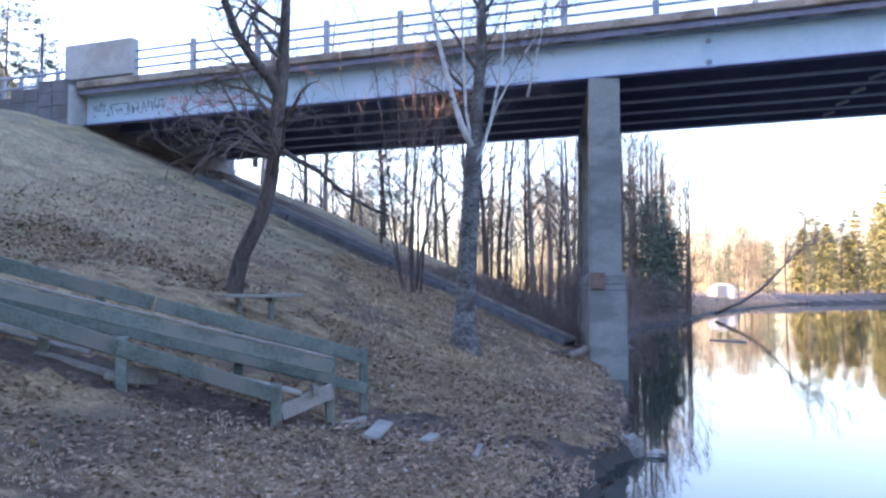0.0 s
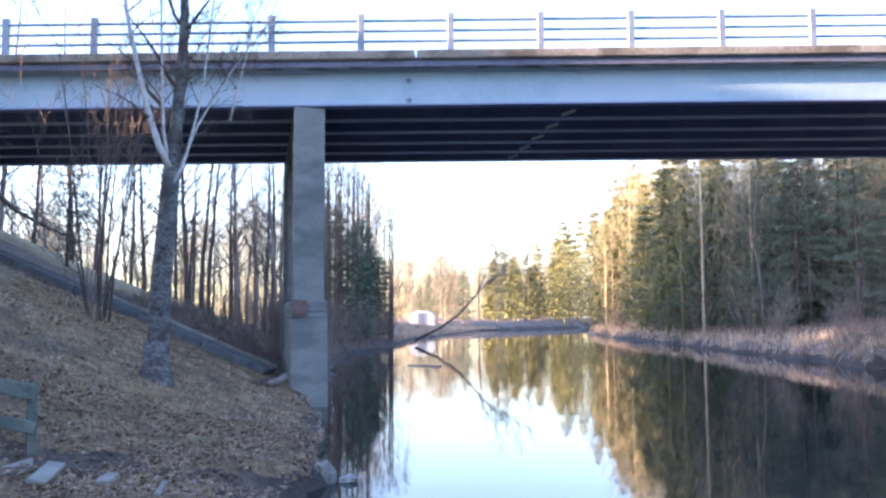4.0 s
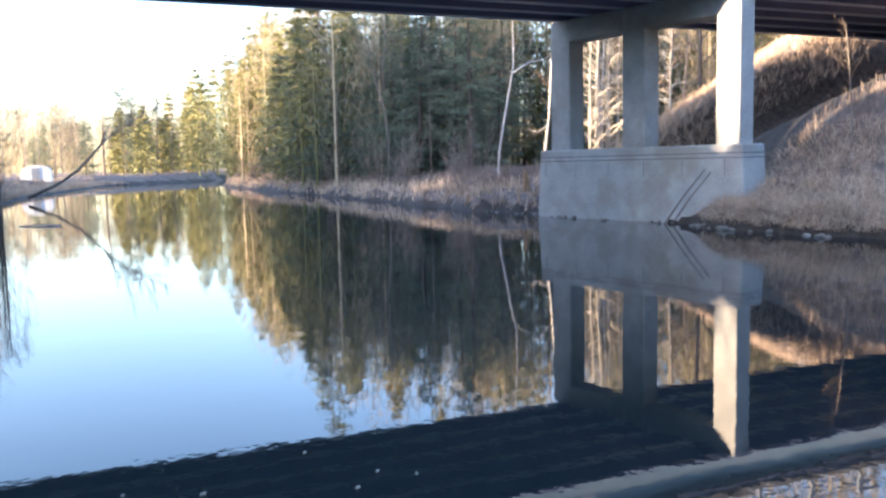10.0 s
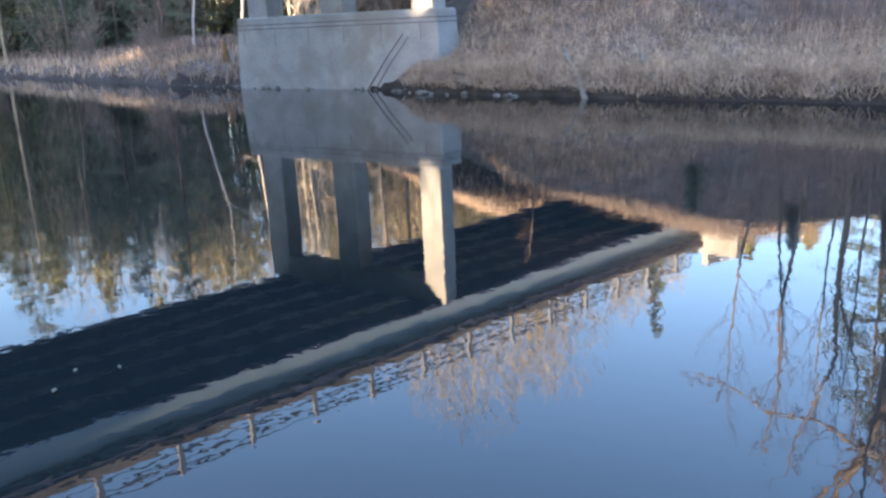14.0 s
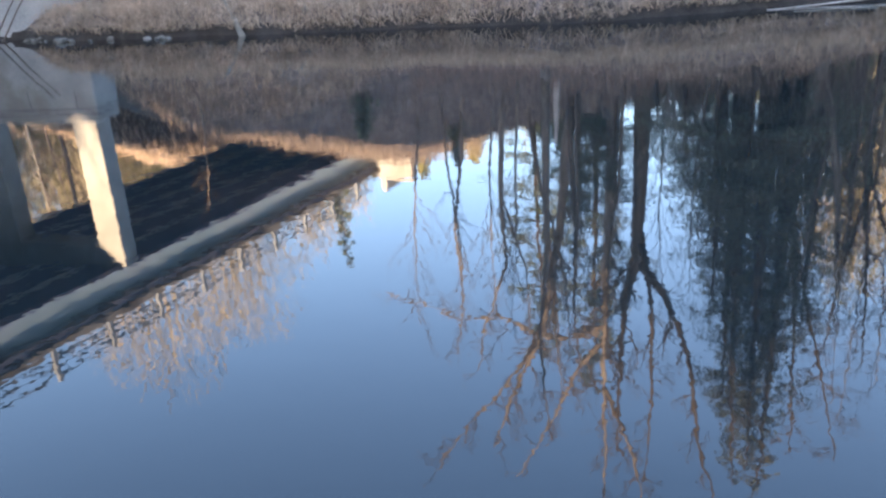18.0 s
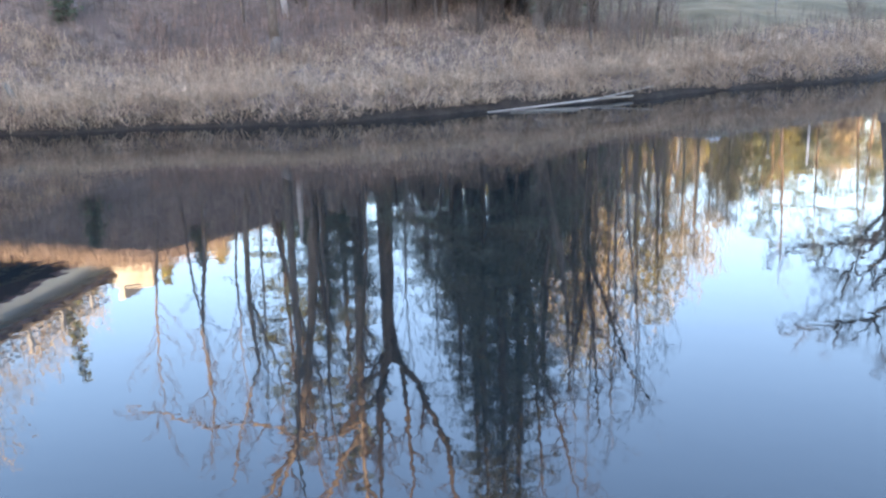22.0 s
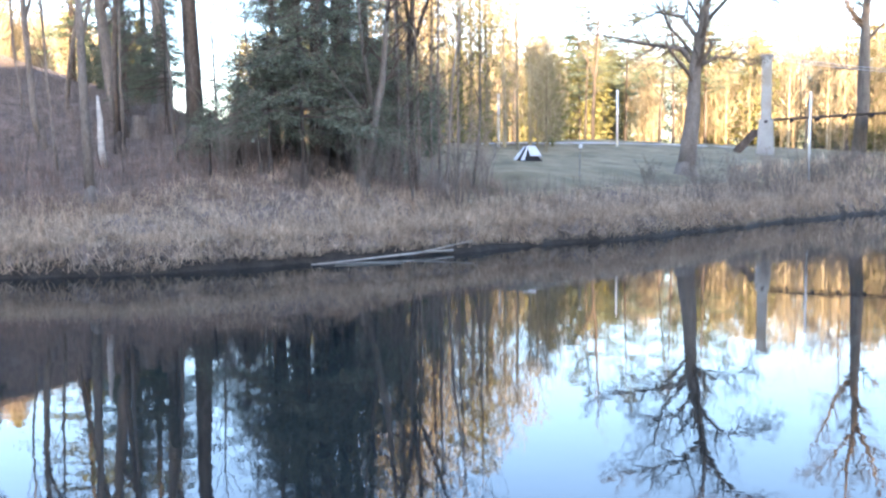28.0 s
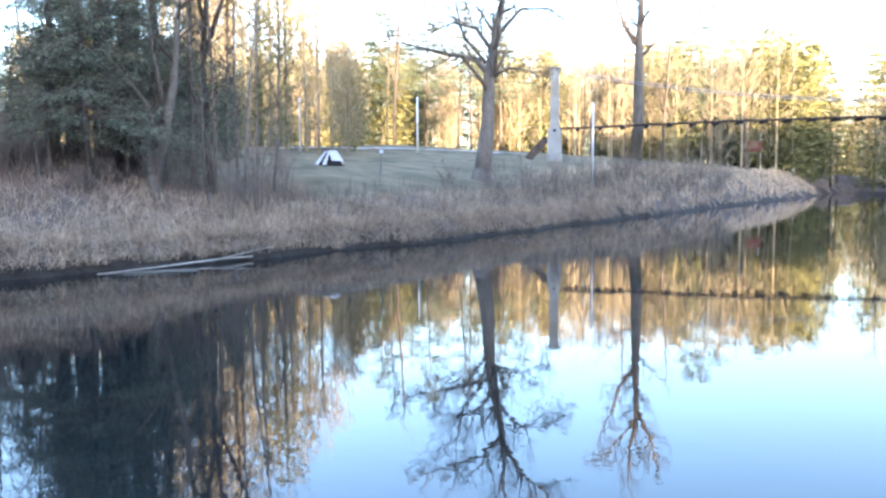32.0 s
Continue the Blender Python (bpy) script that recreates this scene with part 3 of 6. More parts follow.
# paved drain chute beside the west pier, edged with boards
chute = empty("drain_chute", BRIDGE, label="timber-edged drain chute down the bank under the bridge", category="drain chute")
for n, wide, lift, mat in ((19.95, 0.1, 0.07, DARK_WOOD), (20.2, 0.3, 0.03, DARK_WOOD), (20.55, 0.3, 0.05, DARK_WOOD), (20.9, 0.3, 0.07, DARK_WOOD), (21.2, 0.1, 0.14, GREY_WOOD)):
    for k in range(7):
        a, b = (BRIDGE @ Vector((-4.5 - 1.5 * (k + j), n, 0)) for j in (0, 1))
        za, zb = height(a.x, a.y), height(b.x, b.y)
        slant = math.atan2(za - zb, 1.5)
        g = Geo().box((1.47 / math.cos(slant), wide, 0.24), at(-4.5 - 1.5 * (k + 0.5), n, (za + zb) / 2 + lift) @ Matrix.Rotation(-slant, 4, "Y"), bevel=0.01)
        part("edge_board" if wide < 0.2 else "bed_plank", g, mat, chute)

# ---------------------------------------------------------------- tree builders
def wander(p, d, length, n, rng, wobble, lift=0.0):
    pts, q = [p.copy()], p.copy()
    d = d.normalized()
    for i in range(n):
        d = (d + Vector((rng.uniform(-1, 1), rng.uniform(-1, 1), rng.uniform(-1, 1))) * wobble + Vector((0, 0, lift))).normalized()
        q = q + d * (length / n)
        pts.append(q.copy())
    return pts, d


def sprout(twigs, pts, radii, rng, kids, level, length, spread, lift, start, shrink, wobble, rise=0.0):
    """Side branches along a line of points, each with its own side branches."""
    n = len(pts) - 1
    for k in range(kids[level]):
        f = start + (1 - start) * (k + rng.random()) / kids[level]
        i = min(int(f * n), n - 1)
        q = pts[i].lerp(pts[i + 1], f * n - i)
        axis = (pts[i + 1] - pts[i]).normalized()
        side = axis.orthogonal().normalized()
        side.rotate(Quaternion(axis, rng.uniform(0, 2 * math.pi)))
        nd = axis * (1 - 0.45 * spread) + side * spread + Vector((0, 0, rise))
        ln = length * shrink * rng.uniform(0.6, 1.25) * (1.15 - 0.6 * f)
        r = max(radii[i] * 0.4, 0.006)
        m = max(3, 5 - level)
        sub, _ = wander(q, nd, ln, m, rng, wobble * 1.3, lift)
        rr = [max(r * (1 - 0.85 * j / m), 0.004) for j in range(m + 1)]
        twigs.tube(sub, rr, 5 if level == 0 else 3, cap=False)
        if level + 1 < len(kids):
            sprout(twigs, sub, rr, rng, kids, level + 1, ln, spread, lift, 0.15, shrink * 1.15, wobble * 1.1, rise)


def stem(geo, twigs, pts, radii, rng, kids, length, spread=0.8, lift=0.04, start=0.3, shrink=0.4, wobble=0.14, sides=9, rise=0.0):
    geo.tube(pts, radii, sides)
    sprout(twigs, pts, radii, rng, kids, 0, length, spread, lift, start, shrink, wobble, rise)


def flare(geo, p, r, rng):
    geo.tube([p + Vector((0, 0, -0.5)), p + Vector((0, 0, 0.02)), p + Vector((0, 0, 0.22)), p + Vector((0, 0, 0.6))], [r * 1.75, r * 1.5, r * 1.15, r * 0.98], 9)


def bare_tree(name, seed, tall, radius, bark, label, lean=(0, 0), kids=(12, 5, 4), spread=0.8, start=0.35, shrink=0.34, wobble=0.05, twig=None, lift=0.04, rise=0.15):
    rng = random.Random(seed)
    root = empty(name, label=label, category="tree")
    a, b = Geo(), Geo()
    flare(a, Vector((0, 0, 0)), radius, rng)
    pts, _ = wander(Vector((0, 0, 0.2)), Vector((lean[0], lean[1], 1)), tall, 9, rng, wobble, 0.03)
    stem(a, b, pts, [max(radius * (1 - 0.9 * (i / 9) ** 1.2), 0.012) for i in range(10)], rng, kids, tall, spread, lift, start, shrink, 0.14, 8, rise)
    part("trunk", a, bark, root, smooth=True)
    part("crown", b, twig or TWIG, root, "bare leafless branches")
    return root


def conifer(name, seed, tall, radius, label, width=0.22, base=0.12, droop=0.25, density=1.0, size=0.34, step=0.028, needle=None, thin=0.28, skirt=False, sparse=0.0, full=0.8):
    rng = random.Random(seed)
    root = empty(name, label=label, category="tree")
    a, b, c = Geo(), Geo(), Geo()
    pts, _ = wander(Vector((0, 0, -0.3)), Vector((0, 0, 1)), tall + 0.3, 8, rng, 0.02)
    a.tube(pts, [max(radius * (1 - i / 8.3), 0.01) for i in range(9)], 7)
    if skirt:
        flare(a, Vector((0, 0, 0)), radius, rng)
    z = tall * base
    while z < tall * 0.985:
        f = (z / tall - base) / (1 - base)
        reach = tall * width * (1 - f) ** full * (1.0 if skirt else min(1, 0.55 + 2.5 * f)) + 0.15
        reach *= rng.choice((rng.uniform(0.45, 0.8), rng.uniform(0.8, 1.25), rng.uniform(0.9, 1.35)))
        i = min(int(z / tall * 8), 7)
        p = pts[i].lerp(pts[i + 1], min(max((z - pts[i].z) / max(pts[i + 1].z - pts[i].z, 0.01), 0), 1))
        for k in range(rng.randint(4, 6)):
            w = rng.uniform(0, 2 * math.pi)
            r = reach * rng.uniform(0.45, 1.2)
            out = Vector((math.cos(w), math.sin(w), rng.uniform(-droop, 0.3)))
            line = [p, p + out * r * 0.5, p + out * r + Vector((0, 0, -droop * 0.3 * r))]
            b.tube(line, [0.022, 0.013, 0.005], 3, cap=False)
            for j in range(max(3, int(9 * density * (1 - sparse * f) * min(r, 3.0)))):
                u = rng.uniform(0.15, 1.02)
                q = line[0].lerp(line[2], u) + Vector((-out.y, out.x, 0)) * (rng.uniform(-0.3, 0.3) * r * u) + Vector((0, 0, rng.uniform(-0.12, 0.06)))
                d = Vector((out.x + rng.uniform(-0.9, 0.9), out.y + rng.uniform(-0.9, 0.9), rng.uniform(-0.8, 0.3))).normalized()
                e = d.orthogonal().normalized()
                e.rotate(Quaternion(d, rng.uniform(0, 6.3)))
                ln, wd = size * rng.uniform(0.5, 1.4), size * thin * rng.uniform(0.6, 1.2)
                c.poly(q, q + d * ln * 0.45 + e * wd, q + d * ln, q + d * ln * 0.45 - e * wd)
        z += tall * step * rng.uniform(0.8, 1.25)
    trunk = part("trunk", a, BARK, root, smooth=True)
    part("branch_wood", b, TWIG, trunk, kind="stuff")
    part("crown", c, needle or NEEDLE, root, "dark green needle sprays with gaps")
    return root


def plant(ob, x, y, turn=0.0, k=1.0, sink=0.0):
    ob.matrix_world = pose(x, y, height(x, y) - sink, 0, 0, turn) @ Matrix.Scale(k, 4)
    return ob


def replant(ob, x, y, turn, k):
    c = copy_thing(ob, pose(x, y, height(x, y), 0, 0, turn))
    c.scale = (k, k, k)
    return c


def polar(az, d):
    return d * math.sin(radians(az)), d * math.cos(radians(az))


def sight(az, el, d):
    """The point d metres off, level, in that direction from the standing place."""
    x, y = polar(az, d)
    return Vector((x, y, EYE + (d - ARM) * math.tan(radians(el))))


# ---------------------------------------------------------------- two trees on the west bank
def leaning_tree():
    rng = random.Random(21)
    x, y = -3.55, 13.34
    g0 = Vector((x, y, height(x, y)))
    root = empty("leaning_tree", Matrix.Translation(g0), label="dark crooked bare tree leaning on the grassy slope", category="tree")
    a, b = Geo(), Geo()
    line = [sight(*p) - g0 for p in ((-15.4, -1.2, 13.8), (-15.3, 0.3, 13.8), (-14.8, 2.5, 13.75), (-13.7, 4.9, 13.7), (-13.0, 7.5, 13.65), (-12.75, 10.8, 13.6), (-12.45, 13.4, 13.6), (-12.2, 17.0, 13.6), (-12.1, 20.0, 13.7), (-11.6, 24.0, 13.8), (-11.9, 28.0, 13.9), (-11.2, 31.0, 14.0))]
    radii = [0.19, 0.14, 0.12, 0.115, 0.11, 0.108, 0.115, 0.085, 0.07, 0.055, 0.035, 0.012]
    stem(a, b, line, radii, rng, (26, 6, 4), 5.2, 0.95, 0.0, 0.36, 0.40, 0.24, 9, 0.0)
    arm = [sight(*p) - g0 for p in ((-12.5, 12.9, 13.6), (-13.2, 14.2, 13.5), (-14.0, 15.0, 13.4), (-15.3, 16.9, 13.3), (-16.1, 19.0, 13.2), (-17.2, 23.0, 13.1), (-17.6, 27.0, 13.0))]
    stem(a, b, arm, [0.085, 0.085, 0.078, 0.072, 0.062, 0.04, 0.012], rng, (14, 6, 4), 4.0, 0.9, 0.02, 0.3, 0.42, 0.22, 8)
    bough = [sight(*p) - g0 for p in ((-12.8, 9.8, 13.6), (-11.6, 9.0, 13.3), (-9.9, 8.1, 13.1), (-8.2, 6.6, 12.9), (-6.4, 5.6, 12.9), (-4.6, 4.9, 12.8))]
    stem(a, b, bough, [0.05, 0.045, 0.04, 0.03, 0.02, 0.008], rng, (9, 4), 2.6, 0.9, 0.0, 0.2, 0.35, 0.2, 6)
    for az, el in ((-17.5, 10.2), (-19.5, 8.2), (-18.2, 9.0), (-16.4, 11.5)):
        bough = [sight(-12.8, 9.5 + rng.uniform(-0.8, 0.8), 13.6) - g0, sight((az - 12.8) / 2, (el + 10.2) / 2 + 0.6, 13.2) - g0, sight(az, el, 12.9) - g0]
        stem(a, b, bough, [0.035, 0.025, 0.008], rng, (5, 4, 3), 3.0, 0.8, 0.0, 0.25, 0.42, 0.22, 5)
    part("trunk", a, BARK, root, smooth=True)
    part("crown", b, TWIG, root, "tangled bare twigs")


def birch_clump():
    rng = random.Random(22)
    x, y = -0.1, 15.5
    g0 = Vector((x, y, height(x, y)))
    root = empty("birch_tree", Matrix.Translation(g0), label="tall forked birch with peeling pale bark", category="tree")
    a, b = Geo(), Geo()
    flare(a, Vector((0, 0, 0)), 0.2, rng)
    line = [sight(*p) - g0 for p in ((-0.35, -4.6, 15.55), (-0.3, -3.4, 15.55), (-0.15, 2.5, 15.5), (0.15, 7.0, 15.5), (0.36, 10.2, 15.5), (0.6, 13.0, 15.5), (0.8, 15.8, 15.5), (0.95, 19.4, 15.5), (0.8, 25.0, 15.5), (1.1, 31.0, 15.5), (0.9, 36.0, 15.5))]
    stem(a, b, line, [0.24, 0.2, 0.175, 0.165, 0.15, 0.105, 0.09, 0.075, 0.055, 0.03, 0.01], rng, (16, 5, 4), 5.0, 0.75, 0.03, 0.42, 0.4, 0.16, 9, 0.2)
    part("trunk", a, BIRCH_BARK, root, smooth=True)
    c = Geo()
    for path, r in ((((0.2, 9.8), (-0.5, 11.3), (-1.1, 13.2), (-1.95, 16.5), (-2.6, 19.4), (-3.2, 25.0), (-3.4, 30.0)), 0.09),
                    (((0.3, 8.6), (0.9, 9.7), (1.4, 11.3), (2.2, 15.0), (2.6, 19.0), (3.4, 25.0)), 0.055),
                    (((0.9, 10.0), (1.9, 12.6), (3.2, 15.0), (4.6, 17.1), (6.1, 19.2), (8.0, 23.0)), 0.035),
                    (((3.9, 13.0), (4.4, 15.2), (4.9, 17.2), (5.3, 20.0)), 0.035),
                    (((0.3, 9.3), (-0.2, 12.2), (-0.35, 16.0), (-0.5, 20.0), (-0.2, 27.0)), 0.05)):
        pts = [sight(az, el, 15.4) - g0 for az, el in path]
        n = len(pts) - 1
        stem(c, b, pts, [0.78 * r * (1 - 0.8 * i / n) for i in range(n + 1)], rng, (11, 5, 3), 3.0, 0.75, 0.02, 0.3, 0.4, 0.18, 7, 0.1)
    part("white_limb", c, WHITE_BARK, root, "chalky white upper limbs", smooth=True)
    part("crown", b, TWIG, root, "fine bare twigs")


leaning_tree()
birch_clump()


def shrub(name, seed, stems, tall, spread, mat, label, kids=(6, 3), r=0.02):
    """A bush of many thin stems from one stool."""
    rng = random.Random(seed)
    root = empty(name, label=label, category="shrub")
    g, twigs = Geo(), Geo()
    for i in range(stems):
        w, q = rng.uniform(0, 6.3), rng.random()
        d = Vector((math.cos(w) * spread * q, math.sin(w) * spread * q, 1))
        pts, _ = wander(Vector((math.cos(w) * 0.25 * q, math.sin(w) * 0.25 * q, -0.1)), d, tall * rng.uniform(0.6, 1.1), 5, rng, 0.1, 0.02)
        stem(g, twigs, pts, [r * (1 - 0.8 * k / 5) for k in range(6)], rng, kids, tall, 0.6, 0.02, 0.3, 0.3, 0.15, 4, 0.3)
    part("stem_clump", g, mat, root)
    part("crown", twigs, mat, root)
    return root


RED_TWIG = material("reddish_twigs", (0.10, 0.072, 0.058), (0.175, 0.13, 0.105), 3, 20, 0.9, bump=0, per_object=0.1)
plant(shrub("shrub", 31, 7, 5.6, 0.24, BARK, "dark multi-stemmed shrub beside the birch", (9, 5), r=0.032), -1.25, 19.4)
plant(shrub("shrub", 32, 7, 6.8, 0.36, RED_TWIG, "tall reddish-twigged bush on the slope", (8, 5, 3), 0.012), -1.5, 18.6)
plant(conifer("young_spruce", 33, 5.4, 0.07, "young blue-green spruce behind the slope", 0.30, 0.1, 0.12, 3.2, 0.2, 0.05, thin=0.1), -3.3, 31.8)

# ---------------------------------------------------------------- woods
pines = [conifer("conifer", 40 + i, t, 0.15, "dark green conifer in the river woods", width=w, base=b, size=0.16, density=6.5, thin=0.2, droop=dr, full=0.62) for i, (t, w, b, dr) in enumerate(((12, 0.25, 0.04, 0.35), (14, 0.21, 0.12, 0.3), (8, 0.3, 0.02, 0.4), (16, 0.2, 0.30, 0.1), (10, 0.26, 0.03, 0.35)))]
bares = [bare_tree("bare_tree", 60 + i, t, r, bk, lb, kids=k, spread=0.75, start=0.22, shrink=0.29, wobble=0.08) for i, (t, r, bk, lb, k) in enumerate(((13, 0.13, GREY_BARK, "grey leafless tree in the river woods", (20, 4, 3)), (15, 0.16, BARK, "dark leafless tree in the river woods", (20, 4, 3)), (12, 0.09, WHITE_BARK, "slender white birch in the river woods", (18, 4, 3)), (9, 0.07, GREY_BARK, "thin leafless sapling in the river woods", (20, 4, 3))))]
planted = {}


def wood(kinds, spots, group, seed, k0=0.75, k1=1.2):
    rng = random.Random(seed)
    for x, y in spots:
        k = rng.choice(kinds)
        if height(x, y) < 0.6:
            continue
        if k.name not in planted:
            planted[k.name] = True
            plant(k, x, y, rng.uniform(0, 360), rng.uniform(k0, k1))
            tagged(k, group=group)
        else:
            tagged(replant(k, x, y, rng.uniform(0, 360), rng.uniform(k0, k1)), group=group)


def strip(n, seed, y0, y1, edge, sign, near, deep):
    rng = random.Random(seed)
    out = []
    for i in range(n):
        y = y0 + (y1 - y0) * (i + rng.random()) / n
        out.append((float(np.interp(y, *edge)) + sign * (near + deep * rng.random() ** 1.3), y))
    return out


def fan(n, seed, az0, az1, d0, d1):
    rng = random.Random(seed)
    return [polar(az0 + (az1 - az0) * (i + rng.random()) / n, rng.uniform(d0, d1)) for i in range(n)]


R_EDGE, L_EDGE = (RIGHT_Y, RIGHT_X), (LEFT_Y, LEFT_X)
PINE_MIX = [pines[0], pines[1], pines[4], pines[2], pines[0], pines[3]]
wood([*PINE_MIX, pines[0], pines[4], bares[0], bares[3]], strip(66, 1, 34, 112, R_EDGE, 1, 3.5, 16), "upstream east woods", 1, 0.7, 1.1)
wood([pines[0], pines[4], pines[2], pines[1]], strip(40, 17, 38, 92, R_EDGE, 1, 3.2, 4.5), "upstream east woods", 17, 0.5, 0.95)
wood([*PINE_MIX, *bares], fan(34, 7, 30, 62, 62, 80), "upstream east woods", 7, 0.9, 1.3)
wood([bares[0], bares[2], bares[0], bares[1]], fan(8, 8, 50, 60, 48, 58), "upstream east woods", 8, 0.8, 1.1)
wood([bares[0], bares[1], bares[1], bares[0], bares[3]], strip(26, 2, 42, 60, L_EDGE, -1, 2.0, 7), "upstream west woods", 2, 0.7, 1.0)
wood([bares[0], bares[1], bares[1], bares[3]], fan(30, 3, -16, 9, 38, 62), "upstream west woods", 3, 0.75, 1.15)
wood([bares[0], bares[1], bares[3]], fan(26, 9, -14, 12, 65, 95), "upstream west woods", 9, 0.8, 1.1)
wood([bares[0], bares[1], bares[3], bares[0], pines[4]], fan(38, 4, 13, 24, 120, 190), "far woods", 4, 0.8, 1.15)
wood([pines[3], pines[1], bares[0], pines[1]], fan(16, 10, 21, 33, 150, 200), "far woods", 10, 0.9, 1.35)
wood([bares[0], bares[3], bares[1]], [polar(*p) for p in ((9.6, 47), (11.0, 50), (12.0, 47), (12.6, 54))], "upstream west woods", 17, 1.0, 1.2)
wood([pines[0], pines[1], bares[1]], [polar(*p) for p in ((-29.2, 52), (-27.0, 60), (-22.5, 62), (-30.5, 48), (-21.0, 70))], "west road woods", 11, 1.1, 1.3)
# pines out of view, added to keep low sun off the lawn
wood([pines[0], pines[1], pines[4]], fan(60, 14, -165, -70, 28, 50), "west hill woods", 14, 0.35, 0.6)
# mostly hidden pines added to shade the far pier, thinned along the sun line
wood([pines[0], pines[1], pines[4]], [p for p in fan(12, 15, -31, -18, 54, 82) if abs(p[1] + 0.2126 * (p[0] + 45) - 48.3) > 4], "west road woods", 15, 0.85, 1.1)
wood([pines[0], pines[4]], [p for p in fan(8, 16, -33, -20, 44, 58) if abs(p[1] + 0.2126 * (p[0] + 45) - 48.3) > 4], "west road woods", 16, 0.75, 0.95)
wood([bares[0], bares[1], pines[3], pines[1], pines[3], bares[2], bares[1]], fan(70, 5, 108, 154, 95, 140), "far lawn woods", 5, 1.0, 1.5)
wood([bares[2], bares[3], bares[0], pines[2]], fan(46, 12, 130, 153, 118, 140), "far lawn woods", 12, 0.9, 1.4)
wood([pines[1], pines[3]], [polar(*q) for q in ((89.4, 40), (93.6, 37))], "east hillside pines", 19, 0.8, 1.05)
wood([pines[1], pines[3], bares[0], bares[1]], fan(16, 13, 64, 90, 62, 95), "east road woods", 13, 0.7, 1.0)



def far_woods(name, seed, trees, az0, az1, d0, d1, top, sprays, size, mat, label, cone=True, rounded=False):
    """The mass of a distant wood: crowns of many small sprays on thin stems, joined."""
    rng = np.random.default_rng(seed)
    v, f = [], []
    for k in range(trees):
        az, d = rng.uniform(az0, az1), rng.uniform(d0, d1)
        x, y = polar(az, d)
        z0 = height(x, y)
        if z0 < 0.15:
            continue
        tall = (2 + d * math.tan(radians(top(az))) - z0) * rng.uniform(0.62, 1.08)
        h = rng.uniform(0.03, 1.0, sprays) ** (0.9 if cone else 0.7)
        h = np.clip(np.round(h * 16) / 16 + rng.normal(0, 0.012, sprays), 0.02, 1.0) if cone else h
        reach = tall * (0.25 * (1.03 - h) ** 0.75 * (0.7 + 0.6 * rng.random(17)[np.clip(np.round(h * 16), 0, 16).astype(int)]) if cone else 0.17 * np.sqrt(np.clip(h * (1.15 - h) * 3, 0.02, 1)))
        if rounded:
            reach = tall * 0.19 * np.sqrt(np.clip((1.02 - h) * (h + 0.12) * 3.2, 0.01, 1)) * (0.75 + 0.5 * rng.random(17)[np.clip(np.round(h * 16), 0, 16).astype(int)])
        a = rng.uniform(0, 2 * np.pi, sprays)
        r = reach * np.sqrt(rng.random(sprays))
        c = np.stack([x + np.cos(a) * r, y + np.sin(a) * r, z0 + h * tall], -1)
        d1_ = rng.normal(0, 1, (sprays, 3)) * (1, 1, 0.5)
        if not cone:
            d1_ = 0.45 * rng.normal(0, 1, (sprays, 3)) + np.stack([np.cos(a) * 0.55, np.sin(a) * 0.55, 0 * a + 1.0], -1)
        d1_ /= np.linalg.norm(d1_, axis=1)[:, None]
        d2_ = np.cross(d1_, rng.normal(0, 1, (sprays, 3)))
        d2_ /= np.linalg.norm(d2_, axis=1)[:, None]
        ln = size * rng.uniform(0.5, 1.5, sprays)[:, None]
        wd = ln * (0.2 if cone else 0.03)
        q = np.stack([c - d1_ * ln, c + d2_ * wd, c + d1_ * ln, c - d2_ * wd], 1).reshape(-1, 3)
        n0 = len(v)
        v += q.tolist()
        f += [(n0 + 4 * i, n0 + 4 * i + 1, n0 + 4 * i + 2, n0 + 4 * i + 3) for i in range(sprays)]
        g = Geo().tube([Vector((x, y, z0 - 0.3)), Vector((x, y, z0 + tall * 0.95))], [tall * 0.011, 0.03], 4, cap=False)
        n0 = len(v)
        v += [tuple(p) for p in g.v]
        f += [tuple(i + n0 for i in face) for face in g.f]
    me = bpy.data.meshes.new(name)
    me.from_pydata(v, [], f)
    me.materials.append(mat)
    return tagged(new(name, me), label, "woods", kind="stuff")


# low sun's gold is put into these two colours, paler than TWIG and NEEDLE
FAR_TWIG = material("far_sun_toned_twigs", (0.17, 0.14, 0.088), (0.40, 0.34, 0.225), 0.5, 5, 0.95, bump=0, per_island=0.35)
FAR_NEEDLE = material("far_sun_toned_needles", (0.095, 0.10, 0.04), (0.25, 0.235, 0.09), 0.5, 5, 0.9, bump=0, per_island=0.2)


def east_line(az):
    return float(np.interp(az, (27, 29, 31, 33, 36, 62), (6.0, 8.0, 10.5, 12.3, 13.5, 14.0)))


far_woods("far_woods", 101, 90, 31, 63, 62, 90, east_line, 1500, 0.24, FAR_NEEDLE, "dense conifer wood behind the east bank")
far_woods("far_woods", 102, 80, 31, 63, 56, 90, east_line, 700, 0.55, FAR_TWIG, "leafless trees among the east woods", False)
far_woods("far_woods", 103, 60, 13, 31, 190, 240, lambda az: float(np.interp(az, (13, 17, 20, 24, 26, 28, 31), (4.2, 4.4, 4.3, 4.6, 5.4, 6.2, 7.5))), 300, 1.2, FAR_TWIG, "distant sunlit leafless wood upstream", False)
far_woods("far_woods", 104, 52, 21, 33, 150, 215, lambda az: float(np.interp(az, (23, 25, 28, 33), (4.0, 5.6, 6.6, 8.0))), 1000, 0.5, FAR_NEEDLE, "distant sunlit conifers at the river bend")
